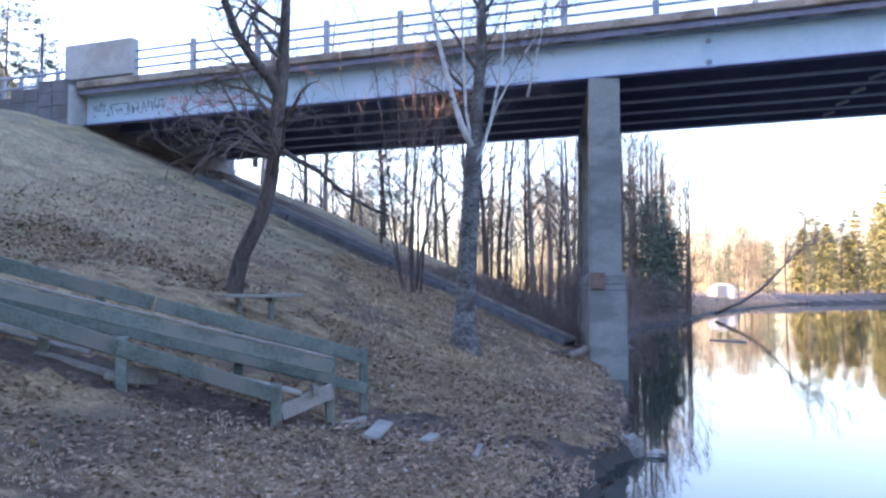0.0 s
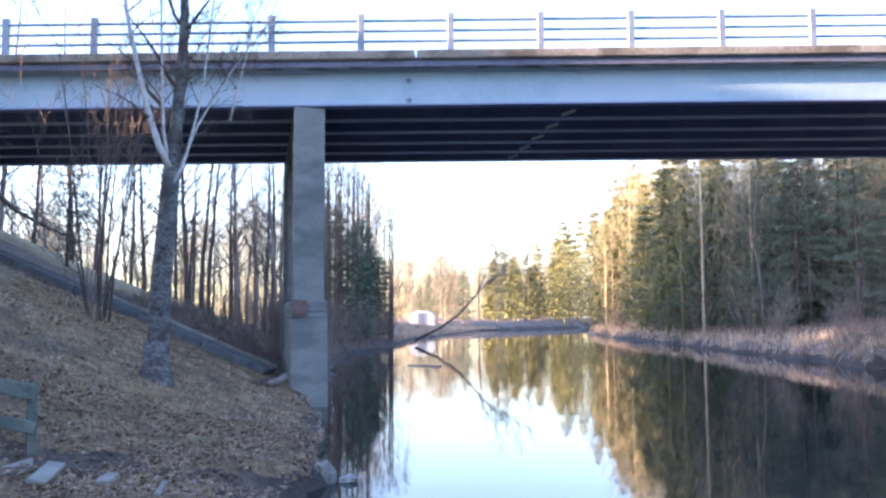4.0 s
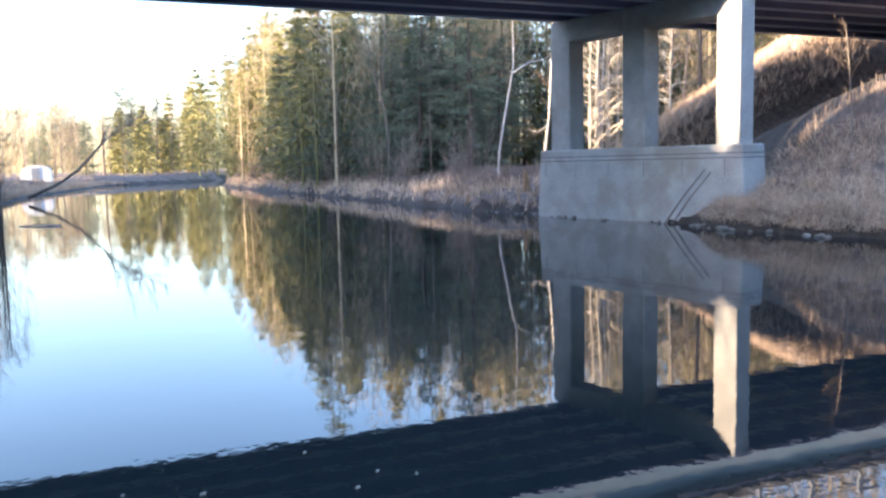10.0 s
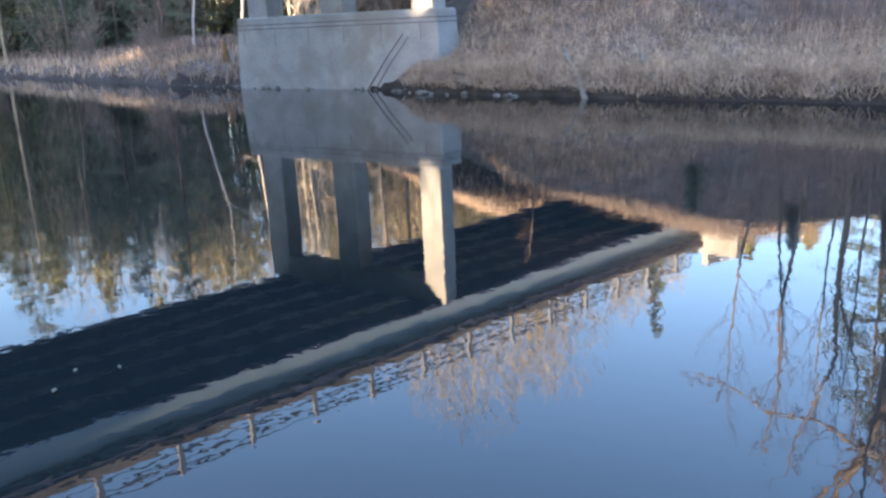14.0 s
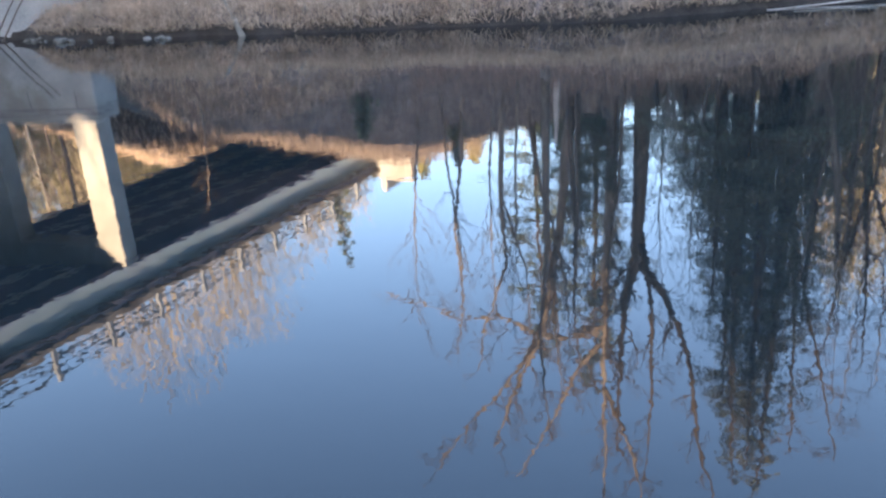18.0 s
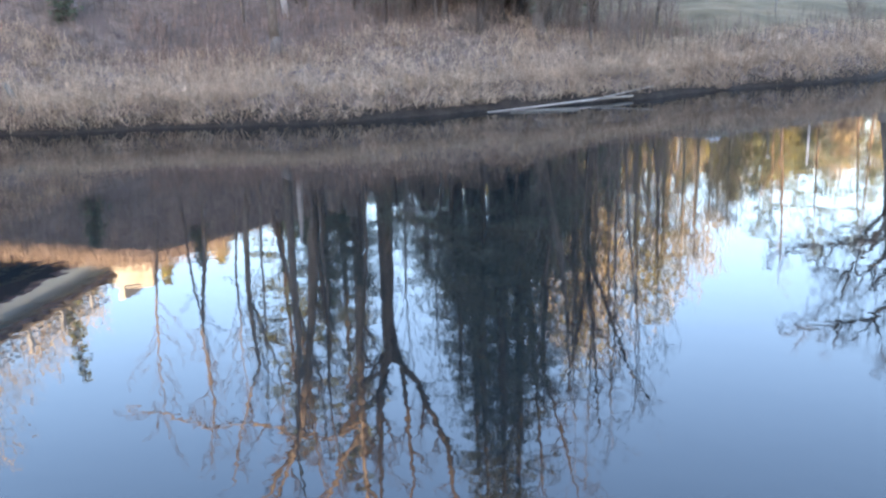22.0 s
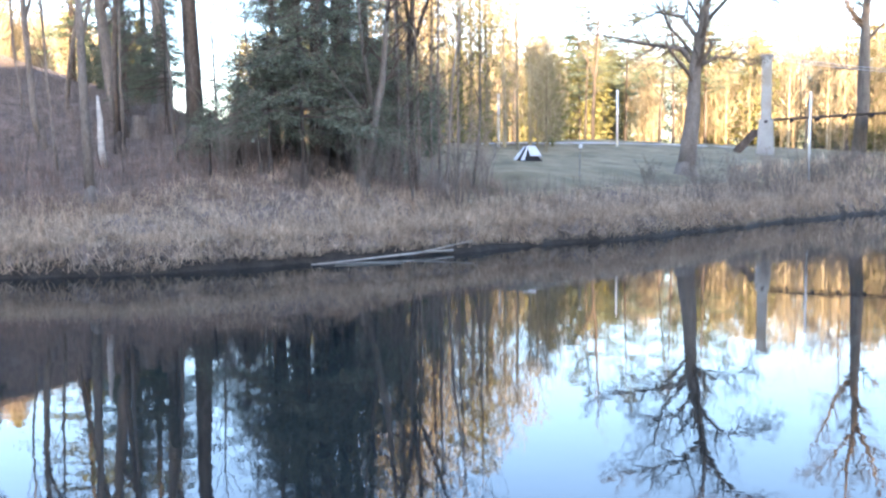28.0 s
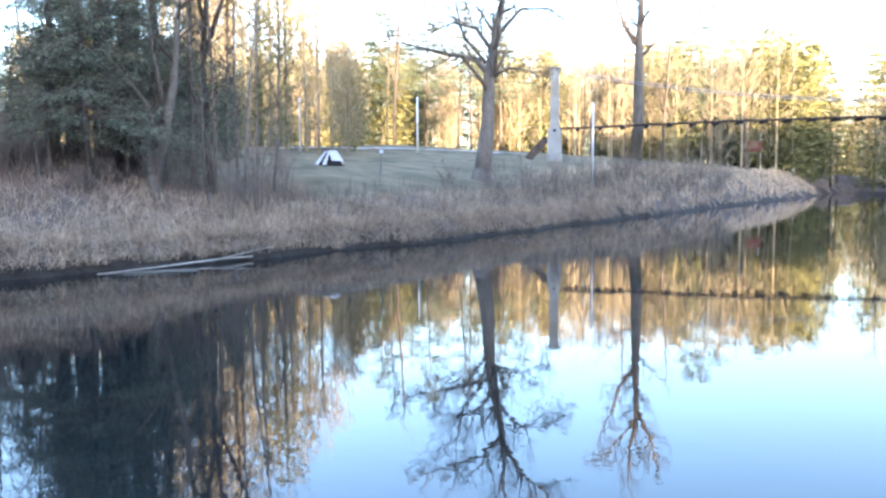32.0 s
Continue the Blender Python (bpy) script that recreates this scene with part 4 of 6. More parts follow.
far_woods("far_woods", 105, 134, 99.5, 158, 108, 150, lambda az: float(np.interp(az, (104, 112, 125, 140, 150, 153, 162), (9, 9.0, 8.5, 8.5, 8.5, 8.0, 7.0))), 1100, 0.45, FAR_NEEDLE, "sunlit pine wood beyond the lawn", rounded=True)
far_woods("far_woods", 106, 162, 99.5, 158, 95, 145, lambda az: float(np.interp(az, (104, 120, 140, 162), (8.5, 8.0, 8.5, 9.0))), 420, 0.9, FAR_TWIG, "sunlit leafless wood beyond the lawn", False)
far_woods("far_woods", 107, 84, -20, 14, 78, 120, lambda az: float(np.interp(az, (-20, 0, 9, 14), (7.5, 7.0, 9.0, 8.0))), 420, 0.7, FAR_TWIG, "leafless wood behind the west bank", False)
far_woods("far_woods", 108, 11, 9.0, 13.6, 50, 72, lambda az: float(np.interp(az, (6, 9, 11, 13, 15), (5.0, 6.5, 7.0, 6.0, 3.0))), 1500, 0.2, NEEDLE, "dark conifer wood on the upstream west bank", rounded=True)
# dark TWIG instead of FAR_TWIG colours this wood as shaded
far_woods("far_woods", 110, 34, 8.0, 14.8, 46, 78, lambda az: float(np.interp(az, (8, 11, 13, 16), (11.5, 12.0, 10.8, 5.0))), 330, 0.5, TWIG, "leafless trees on the upstream west bank", False)
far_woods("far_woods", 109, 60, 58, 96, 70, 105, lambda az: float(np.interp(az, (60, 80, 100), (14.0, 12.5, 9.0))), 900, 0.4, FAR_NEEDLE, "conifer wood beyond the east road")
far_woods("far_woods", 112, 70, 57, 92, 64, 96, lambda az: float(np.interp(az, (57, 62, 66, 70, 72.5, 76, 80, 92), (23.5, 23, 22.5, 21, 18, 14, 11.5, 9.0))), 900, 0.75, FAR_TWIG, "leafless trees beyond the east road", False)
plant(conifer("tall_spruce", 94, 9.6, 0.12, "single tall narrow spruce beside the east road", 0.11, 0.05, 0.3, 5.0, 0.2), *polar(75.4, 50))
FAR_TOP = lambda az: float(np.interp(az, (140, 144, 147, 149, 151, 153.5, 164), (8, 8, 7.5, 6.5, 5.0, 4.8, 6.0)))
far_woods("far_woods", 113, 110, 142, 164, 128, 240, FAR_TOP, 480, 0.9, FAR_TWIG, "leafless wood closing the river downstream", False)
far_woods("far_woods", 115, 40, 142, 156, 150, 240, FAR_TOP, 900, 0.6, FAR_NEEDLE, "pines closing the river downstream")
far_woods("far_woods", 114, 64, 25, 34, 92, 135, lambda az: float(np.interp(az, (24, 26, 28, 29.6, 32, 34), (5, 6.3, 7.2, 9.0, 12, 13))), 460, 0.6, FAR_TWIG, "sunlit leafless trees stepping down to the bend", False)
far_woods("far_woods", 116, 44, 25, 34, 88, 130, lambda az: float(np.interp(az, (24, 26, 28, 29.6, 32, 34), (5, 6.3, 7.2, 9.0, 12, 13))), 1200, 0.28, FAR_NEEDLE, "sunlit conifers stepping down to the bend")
far_woods("far_woods", 120, 38, 90, 113, 33, 46, lambda az: float(np.interp(az, (90, 93, 96.5, 98.5, 101, 108, 112, 114), (9, 8, 5, 4, 9, 10, 7, 3))), 1100, 0.13, NEEDLE, "shaded young conifers behind the hemlock clump", rounded=True)
GROVE = lambda az: float(np.interp(az, (107, 110, 113, 115, 117, 119, 121), (19, 20, 18.5, 17, 15, 11, 6)))
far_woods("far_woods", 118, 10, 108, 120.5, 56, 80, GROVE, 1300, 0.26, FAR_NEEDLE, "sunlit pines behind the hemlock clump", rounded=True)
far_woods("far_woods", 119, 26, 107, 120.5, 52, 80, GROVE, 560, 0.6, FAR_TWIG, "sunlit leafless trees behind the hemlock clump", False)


STUMP = material("raw_broken_wood", (0.24, 0.15, 0.08), (0.46, 0.32, 0.19), 4, 20, 0.9, bump=0.4)
# hemlock clump and tall trees on the east terrace
hems = [conifer("hemlock", 70 + i, t, 0.27, "dense dark hemlock above the far bank", w, b, 0.35, 12.0, 0.075, 0.022, thin=0.26, skirt=True, needle=HEM, sparse=0.4, full=0.8) for i, (t, w, b) in enumerate(((13, 0.19, 0.17), (15, 0.165, 0.15), (11, 0.23, 0.19)))]
HEM_SPOTS = ((102.6, 27.5, 0, 0.95), (101.5, 25.8, 2, 0.7), (103.0, 26.4, 1, 0.95), (104.3, 25.0, 0, 1.0), (105.6, 27.0, 1, 1.05), (107.6, 28.5, 2, 0.95), (104.6, 30.5, 0, 1.15), (92.4, 36.0, 2, 0.62), (94.7, 37.5, 2, 0.7), (109.4, 31.0, 2, 0.8))
for i, (az, d, k, size) in enumerate(HEM_SPOTS):
    x, y = polar(az, d)
    if i in (0, 1, 2):
        plant(hems[(0, 2, 1)[i]], x, y, 40 * i, size)
        tagged(hems[(0, 2, 1)[i]], group="hemlock clump")
    else:
        tagged(replant(hems[k], x, y, 53 * i, size), group="hemlock clump")
skirts = [conifer("young_hemlock", 75 + i, 4.2, 0.08, "low drooping grey-green hemlock boughs at the bank", 0.42, 0.36, 0.45, 11.0, 0.065, 0.04, thin=0.28, skirt=True, needle=HEM, full=0.5) for i in range(2)]
for i, (az, d, k) in enumerate(((101.2, 24.6, 1.0), (103.4, 24.2, 1.15), (105.6, 25.0, 0.95), (99.2, 25.6, 0.8), (97.4, 25.0, 0.55), (107.6, 26.2, 0.9), (94.8, 29.5, 0.9), (92.4, 32.0, 0.9))):
    x, y = polar(az, d)
    tagged(plant(skirts[i], x, y, 0, k) if i < 2 else replant(skirts[i % 2], x, y, 61 * i, k), group="hemlock clump")
larch = bare_tree("larch", 80, 12, 0.055, GREY_BARK, "thin bare larch beside the hemlocks", kids=(44, 5, 3), spread=1.0, start=0.12, shrink=0.2, lift=0.0, rise=0.0)
for i, (az, d, k) in enumerate(((109.6, 27.5, 1.0), (110.9, 29.0, 1.1), (112.3, 28.0, 0.95), (113.6, 31.0, 0.9), (111.8, 33.0, 1.1))):
    x, y = polar(az, d)
    tagged(plant(larch, x, y) if i == 0 else replant(larch, x, y, 70 * i, k), group="larches")


def mirrored(az, el, d):
    """The point d metres off whose mirror image in the still water lies el degrees down."""
    x, y = polar(az, d)
    return Vector((x, y, (d - ARM) * math.tan(radians(el)) - EYE))


def grown_tree(name, label, seed, az, d, radius, bark, main, limbs, kids=(16, 6, 4), length=6.0, start=0.45, spread=0.8, lift=0.03, rise=0.1, shrink=0.4, twig=None):
    """A tree whose trunk and great limbs follow given lines of (bearing, rise) seen from the standing place;
    a third value of 1 marks a rise read in the water's mirror."""
    rng = random.Random(seed)
    x, y = polar(az, d)
    g0 = Vector((x, y, height(x, y)))
    root = empty(name, Matrix.Translation(g0), label=label, category="tree")
    a, b = Geo(), Geo()
    flare(a, Vector((0, 0, 0)), radius, rng)

    def spot(p, depth=0.0):
        return (mirrored(p[0], p[1], d + depth) if len(p) > 2 else sight(p[0], p[1], d + depth)) - g0

    pts = [Vector((0, 0, 0.1))] + [spot(p) for p in main]
    n = len(pts) - 1
    radii = [max(radius * (1 - 0.93 * (i / n) ** 1.2), 0.02) for i in range(n + 1)]
    stem(a, b, pts, radii, rng, kids, length, spread, lift, start, shrink, 0.16, 9, rise)
    for k, (line, r) in enumerate(limbs):
        depth = rng.uniform(-0.6, 0.6)
        q = [spot(p, depth * j / len(line)) for j, p in enumerate(line)]
        m = len(q) - 1
        stem(a, b, q, [max(r * (1 - 0.85 * j / m), 0.012) for j in range(m + 1)], rng, (kids[0] * 2 // 3, *kids[1:]), length * 0.7, spread, lift, 0.2, shrink, 0.18, 7, rise)
    part("trunk", a, bark, root, smooth=True)
    part("crown", b, twig or TWIG, root, "bare leafless branches")
    return root


M = 1
grown_tree("tall_tree", "very tall dark-barked tree on the east bank", 81, 96.7, 28, 0.34, BARK,
           ((96.6, 9.5, M), (96.5, 15.1, M), (96.3, 21.6, M), (95.5, 24, M), (95.3, 28, M), (94.9, 34, M)),
           ((((96.3, 21.6, M), (98.1, 23.5, M), (100.2, 28, M), (101, 33, M), (102.4, 37, M)), 0.17), (((96.4, 19, M), (97.3, 24, M), (97.6, 30, M), (97, 36, M)), 0.12)), (18, 7, 5), 5.5, 0.45)
grown_tree("tall_tree", "very tall grey tree with sunlit spreading crown", 82, 94.5, 31, 0.31, GREY_BARK,
           ((94.7, 9.1, M), (94.6, 15.1, M), (94.2, 22.7, M), (94.0, 28.4, M), (94.2, 38, M)),
           ((((94, 26.2, M), (91.5, 26.9, M), (89.6, 26.7, M), (86.3, 25.3, M), (83.3, 25.2, M), (80.6, 23.9, M), (78.2, 23.1, M)), 0.11),
            (((93.8, 27, M), (92.5, 28.4, M), (90, 32.4, M), (87, 36, M)), 0.13), (((94, 30, M), (96, 34, M), (97.5, 38, M)), 0.11)), (18, 7, 5), 6.0, 0.5)
grown_tree("tall_tree", "tall grey tree leaning over the hillside", 83, 93.2, 29.5, 0.26, GREY_BARK,
           ((92.6, 9, M), (91.6, 13.4, M), (91, 19.5, M), (89.6, 26.4, M), (87.6, 30, M), (85.5, 34, M)),
           ((((89.2, 27, M), (86.7, 30, M), (82.8, 33.3, M), (80.7, 35.3, M)), 0.1), (((90.8, 20, M), (90.4, 25, M), (91, 31, M)), 0.1)), (20, 7, 5), 5.0, 0.4)
grown_tree("tall_tree", "tall bare tree rising out of the hemlocks", 283, 106.2, 29.5, 0.2, BARK,
           ((106.2, 10, M), (106.3, 18, M), (106.9, 25, M), (107.4, 33, M)),
           ((((106.4, 19, M), (107.6, 24, M), (109.2, 29, M), (110.4, 33, M)), 0.1), (((106.6, 21, M), (105.2, 26, M), (104.2, 31, M)), 0.09)), (20, 7, 5), 5.0, 0.4)
grown_tree("tall_tree", "tall bare tree beside the larches", 284, 110.6, 31, 0.18, BARK,
           ((110.5, 9, M), (110.3, 15, M), (110.9, 21, M), (111.3, 27, M)),
           ((((110.3, 15, M), (111.8, 19, M), (113.4, 23, M), (115.0, 25, M)), 0.09), (((110.5, 17, M), (109.4, 22, M), (108.8, 27, M)), 0.08)), (20, 7, 5), 4.6, 0.35)
grown_tree("slender_tree", "slender crooked tree on the hillside", 85, 87.6, 29, 0.12, GREY_BARK,
           ((87.2, 12, M), (86.9, 18.1, M), (87.2, 21.6, M), (85.3, 26.1, M), (84.6, 29, M)), ((((86.9, 17, M), (88.5, 22, M), (88.6, 27, M)), 0.06),), (14, 5, 3), 3.6, 0.4)
grown_tree("slender_tree", "slender grey tree by the far bank", 84, 90.2, 23.3, 0.13, GREY_BARK,
           ((90.1, 4.0), (90.0, 12), (89.3, 19), (89.8, 25)), ((((90.0, 8), (91.3, 14), (91.6, 20)), 0.06),), (14, 5, 3), 3.6, 0.4)
grown_tree("slender_tree", "slender dark tree on the hillside", 86, 91.9, 28, 0.11, BARK,
           ((91.8, 6), (92.1, 12), (91.9, 18), (92.4, 24)), (), (16, 5, 3), 3.4, 0.4)
grown_tree("slender_tree", "slender leaning tree on the hillside", 90, 84.6, 30, 0.08, GREY_BARK,
           ((84.3, 7), (83.6, 12), (83.9, 17), (83.2, 21)), (), (14, 4, 3), 3.0, 0.35)
grown_tree("forked_tree", "pale forked leaning tree before the hemlocks", 87, 107.2, 24.6, 0.17, GREY_BARK,
           ((107.6, 1.5), (108.6, 6.5), (109.0, 11), (109.3, 17)), ((((107.6, 2.2), (106.9, 5.0), (105.4, 7.0), (104.4, 8.4)), 0.08), (((108, 4), (107.3, 9), (106.9, 14)), 0.08)), (12, 5, 4), 3.5, 0.35)
grown_tree("oak_tree", "large bare oak with crooked limbs on the lawn", 88, 128.4, 40, 0.42, GREY_BARK,
           ((128.6, 2.0), (128.8, 3.8), (128.9, 7.1), (129.5, 10.4), (129.9, 12.4), (129.8, 16)),
           ((((128.9, 7.0), (128.0, 8.1), (126.1, 8.4), (124.2, 8.9), (122.3, 9.3)), 0.17), (((129, 6.8), (130.2, 7.5), (131.7, 7.2), (132.6, 6.6)), 0.1),
            (((129.1, 8.6), (128.0, 10.1), (126.5, 10.4), (125, 9.8)), 0.13), (((129.3, 9.4), (131, 11.2), (132.8, 11.2), (134, 10.4)), 0.12),
            (((129.7, 11.8), (128.4, 13), (126.3, 13.6), (123.6, 14.6)), 0.15), (((129.9, 12.4), (131.2, 14.3), (132.6, 15.4), (133.6, 17)), 0.14), (((128.9, 7.6), (127.2, 9.6), (126.6, 12), (125.4, 13.4)), 0.09)),
           (22, 8, 6), 5.2, 0.42, 0.8, 0.02, 0.15, 0.5)
grown_tree("oak_tree", "tall bare tree beside the footbridge tower", 89, 138.5, 60, 0.44, GREY_BARK,
           ((138.7, 3.6), (138.7, 6.5), (138.7, 9), (138.8, 11.6), (138.4, 14.2), (138.4, 16.8)),
           ((((138.6, 8.6), (137.7, 10.0), (137.2, 11.6), (136.3, 13.5)), 0.17), (((138.8, 11.6), (139.8, 13.6), (140.3, 15.4)), 0.18), (((138.6, 6.2), (137.2, 6.4), (136, 6.1)), 0.08), (((138.8, 12), (137.3, 14), (136.4, 15)), 0.12)),
           (20, 8, 5), 5.5, 0.42, 0.8, 0.02, 0.15, 0.5)
# white birches over the upstream east bank
for seed, az, d, r, main, limbs in (
        (181, 38.5, 50, 0.15, ((38.5, 1.5), (38.3, 3.7), (37.5, 6.5), (37.1, 9.4), (36.9, 12)), ((((38.3, 5.0), (38.2, 6.5), (38.5, 8.0), (38.3, 10)), 0.08),)),
        (182, 39.7, 54, 0.16, ((39.7, 3.9), (39.5, 6.8), (39.5, 9.8), (39.3, 13)), ()),
        (183, 41.3, 50, 0.11, ((41.3, 1.7), (41.3, 5.3), (41.2, 9.3), (41.3, 12)), ()),
        (184, 45.8, 44, 0.10, ((45.9, 0.8), (46.5, 4.3), (46.9, 6.4), (46.9, 9.1), (46.6, 12)), ((((46.9, 6.0), (47.9, 6.6), (49.0, 6.8), (50, 7.6)), 0.05),)),
        (185, 48.7, 38, 0.12, ((48.8, -0.3), (49.2, 3.0), (49.4, 6.7), (49.5, 10)), ((((49.1, 2.4), (48.4, 2.0), (47.9, 2.2)), 0.03),)),
        (186, 35.1, 60, 0.14, ((35.1, 4.6), (34.8, 6.7), (34.1, 8.8), (34.3, 11)), ())):
    grown_tree("birch_tree", "slender white birch before dark conifers" if seed > 183 else "slender grey tree before dark conifers", seed, az, d, r * (0.75 if seed in (184, 185) else 0.5), WHITE_BARK if seed in (184, 185) else GREY_BARK, main, limbs, (10, 4, 3), 3.4, 0.45, 0.7, 0.0, 0.2)
# trunk and twigs share the bark brightened for sun
for seed, az, d, r in ((187, 52.4, 50, 0.2), (188, 53.05, 50.5, 0.19), (189, 53.7, 51, 0.09), (190, 51.9, 49.5, 0.1), (193, 57.0, 51, 0.1)):
    grown_tree("tall_tree", "pale sunlit tree behind the far pier", seed, az, d, r, PALE_BARK, ((az, 3), (az, 5.5), (az + 0.1, 8), (az + 0.2, 12)), (), (34, 6, 4), 5.0, 0.08, 0.95, -0.02, 0.0, 0.34, twig=PALE_BARK)
x, y = polar(47.65, 36)
g = Geo().tube([Vector((0, 0, -0.2)), Vector((0.02, 0, 0.4)), Vector((-0.03, 0.02, 0.75)), Vector((-0.1, 0, 0.95))], [0.2, 0.15, 0.11, 0.02], 8)
plant(thing("stump", g, STUMP, True, label="broken orange-brown stump on the far bank", category="stump"), x, y)
x, y = polar(90.9, 26.6)
g = Geo()
g.tube([Vector((0.25, -0.1, -0.3)), Vector((0.12, 0, 0.6)), Vector((-0.02, 0, 1.4)), Vector((-0.14, 0.05, 2.05))], [0.1, 0.095, 0.08, 0.03], 9)
plant(thing("snag", g, WHITE_BARK, True, label="broken white birch stub on the hillside", category="dead tree"), x, y)
for seed, az, d, k in ((91, 77.9, 27.0, 0.7), (92, 67.5, 27.6, 1.0), (93, 84.0, 33.0, 0.8)):
    x, y = polar(az, d)
    if seed == 92:
        plant(bare_tree("sapling", seed, 3.3, 0.035, GREY_BARK, "thin bare sapling by the slope paving", kids=(14, 3), shrink=0.3, start=0.2, rise=0.3), x, y)
    else:
        plant(conifer("spruce_sapling", seed, 2.2, 0.03, "small spruce sapling on the hillside", 0.22, 0.05, 0.1, 2.5, 0.16), x, y, 0, k)

slims = [bare_tree("sapling", 95 + i, 8.5, 0.055, GREY_BARK, "slender leafless sapling on the east hillside", kids=(16, 5, 3), start=0.3, shrink=0.3, spread=0.6, rise=0.3, lean=ln, wobble=0.08) for i, ln in enumerate(((0.05, 0.1), (0.0, -0.12), (-0.05, 0.02)))]
for i, (az, d, k) in enumerate(((81.5, 31, 1.0), (83.2, 29, 1.2), (86.6, 32, 1.3), (89.0, 33, 1.5), (92.2, 27.5, 1.0), (98.0, 25.5, 0.8), (88.4, 26.0, 0.9), (95.3, 26.5, 1.1), (110.5, 25.0, 0.7), (100.6, 24.6, 0.8), (112.8, 26.5, 1.0), (114.6, 29, 0.9))):
    x, y = polar(az, d)
    tagged(plant(slims[i], x, y) if i < 3 else replant(slims[i % 3], x, y, 77 * i, k), group="hillside saplings")
BUSH = material("grey_brown_twigs", (0.15, 0.12, 0.10), (0.31, 0.26, 0.22), 3, 20, 0.95, bump=0, per_object=0.3)
bushes = [shrub("shrub", 130 + i, 15, t, sp, BUSH, "leafless tangled shrub on the bank", (7, 4), 0.012) for i, (t, sp) in enumerate(((2.2, 0.6), (1.6, 0.9), (2.8, 0.5)))]
spots = [polar(a_ + 0.4 * math.sin(a_ * 7), d_) for a_, d_ in zip(np.linspace(98, 115, 16).tolist(), (24.5, 26, 25, 27.5, 24, 26.5, 25.5, 28) * 2)] + strip(16, 45, 36, 66, L_EDGE, -1, 0.2, 3) + strip(24, 41, 23.5, 62, L_EDGE, -1, 0.2, 5) + strip(26, 42, 27, 90, R_EDGE, 1, 1.2, 4) + strip(40, 43, -60, -20, R_EDGE, 1, 0.4, 3)
rng = random.Random(44)
for i, (x, y) in enumerate(spots):
    if i < 3:
        tagged(plant(bushes[i], x, y, 0, rng.uniform(0.8, 1.2)), group="bank shrubs")
    else:
        k = rng.uniform(0.7, 1.3) * (0.75 if y < -15 else 1.0)
        tagged(replant(bushes[i % 3], x, y, rng.uniform(0, 360), k), group="bank shrubs")

# fallen tree leaning over the river upstream
rng = random.Random(5)
a, b = Geo(), Geo()
g0 = sight(16.4, -1.1, 66)
g0.z = height(g0.x, g0.y)
root = empty("leaning_dead_tree", Matrix.Translation(g0), label="bare tree leaning far out over the river", category="tree")
pts = [sight(*p) - g0 for p in ((16.0, -1.5, 66), (17.6, -0.75, 66), (18.9, 0.15, 66), (19.9, 1.25, 66), (20.7, 2.15, 66), (21.6, 2.75, 66), (22.6, 3.4, 66), (23.8, 4.0, 66))]
a.tube(pts, [0.12, 0.105, 0.095, 0.08, 0.06, 0.045, 0.03, 0.015], 8)
sprout(b, pts, [0.1] * 8, rng, (16, 6, 4), 0, 6, 0.7, 0.03, 0.45, 0.30, 0.14, 0.45)
for limb in (((20.2, 1.6), (20.7, 2.7), (21.3, 3.7), (21.5, 4.6), (21.8, 5.2)), ((20.9, 2.3), (21.9, 3.3), (22.7, 4.2), (23.0, 5.1)), ((21.7, 2.85), (22.8, 3.0), (23.9, 3.3))):
    q = [sight(*p, 66) - g0 for p in limb]
    stem(a, b, q, [0.05 * (1 - 0.8 * j / (len(q) - 1)) for j in range(len(q))], rng, (9, 5, 3), 4.5, 0.7, 0.03, 0.25, 0.32, 0.14, 6, 0.35)
part("trunk", a, GREY_BARK, root, smooth=True)
part("crown", b, GREY_BARK, root, "bare upswept branches")

# ---------------------------------------------------------------- timber boat slide on the west slope
slide = empty("boat_slide", label="weathered green timber boat slide with side rails", category="ramp")
AX = Vector((-0.951, -0.31, 0.0))
CLIMB = 0.26


def along(origin, k, drop=0.0, side=0.0):
    o = Vector(origin)
    climb = CLIMB + (0.083 if origin is F3 else 0.015 if origin is F1 else 0.0)
    return o + AX * k + Vector((0.31, -0.951, 0)) * side + Vector((0, 0, climb * k - drop))


def plank(name, p, q, tall, thick, mat, parent, label="", bevel=0.008):
    """A board on edge from p to q (centre line)."""
    d = q - p
    m = Matrix.Translation((p + q) / 2) @ d.to_track_quat("X", "Z").to_matrix().to_4x4()
    return part(name, Geo().box((d.length, thick, tall), m, bevel=bevel), mat, parent, label)


def post(name, p, top, width, parent, mat=GREEN_WOOD):
    foot = height(p.x, p.y) - 0.25
    m = Matrix.Translation((p.x, p.y, (top + foot) / 2)) @ Matrix.Rotation(math.atan2(AX.y, AX.x), 4, "Z")
    return part(name, Geo().box((width, width * 0.9, top - foot), m, bevel=0.01), mat, parent)


F1, F2, F3 = (-1.27, 10.42, 1.31), (-1.54, 9.63, 1.27), (-2.0, 9.13, 1.02)
plank("back_rail", along(F1, -0.02, 0.08, 0.06), along(F1, 2.35, 0.08, 0.06), 0.16, 0.045, GREEN_WOOD, slide)
plank("back_rail", along(F1, 2.37, 0.08, 0.06), along(F1, 8.5, 0.08, 0.06), 0.16, 0.045, GREEN_WOOD, slide)
plank("back_lower_rail", along(F1, -0.02, 0.45, 0.06), along(F1, 1.7, 0.45, 0.06), 0.13, 0.045, GREEN_WOOD, slide)
for k in (0.0, 1.45, 2.92, 4.4, 5.9, 7.4):
    p = along(F1, k)
    post("post", p, p.z + 0.02, 0.1, slide)
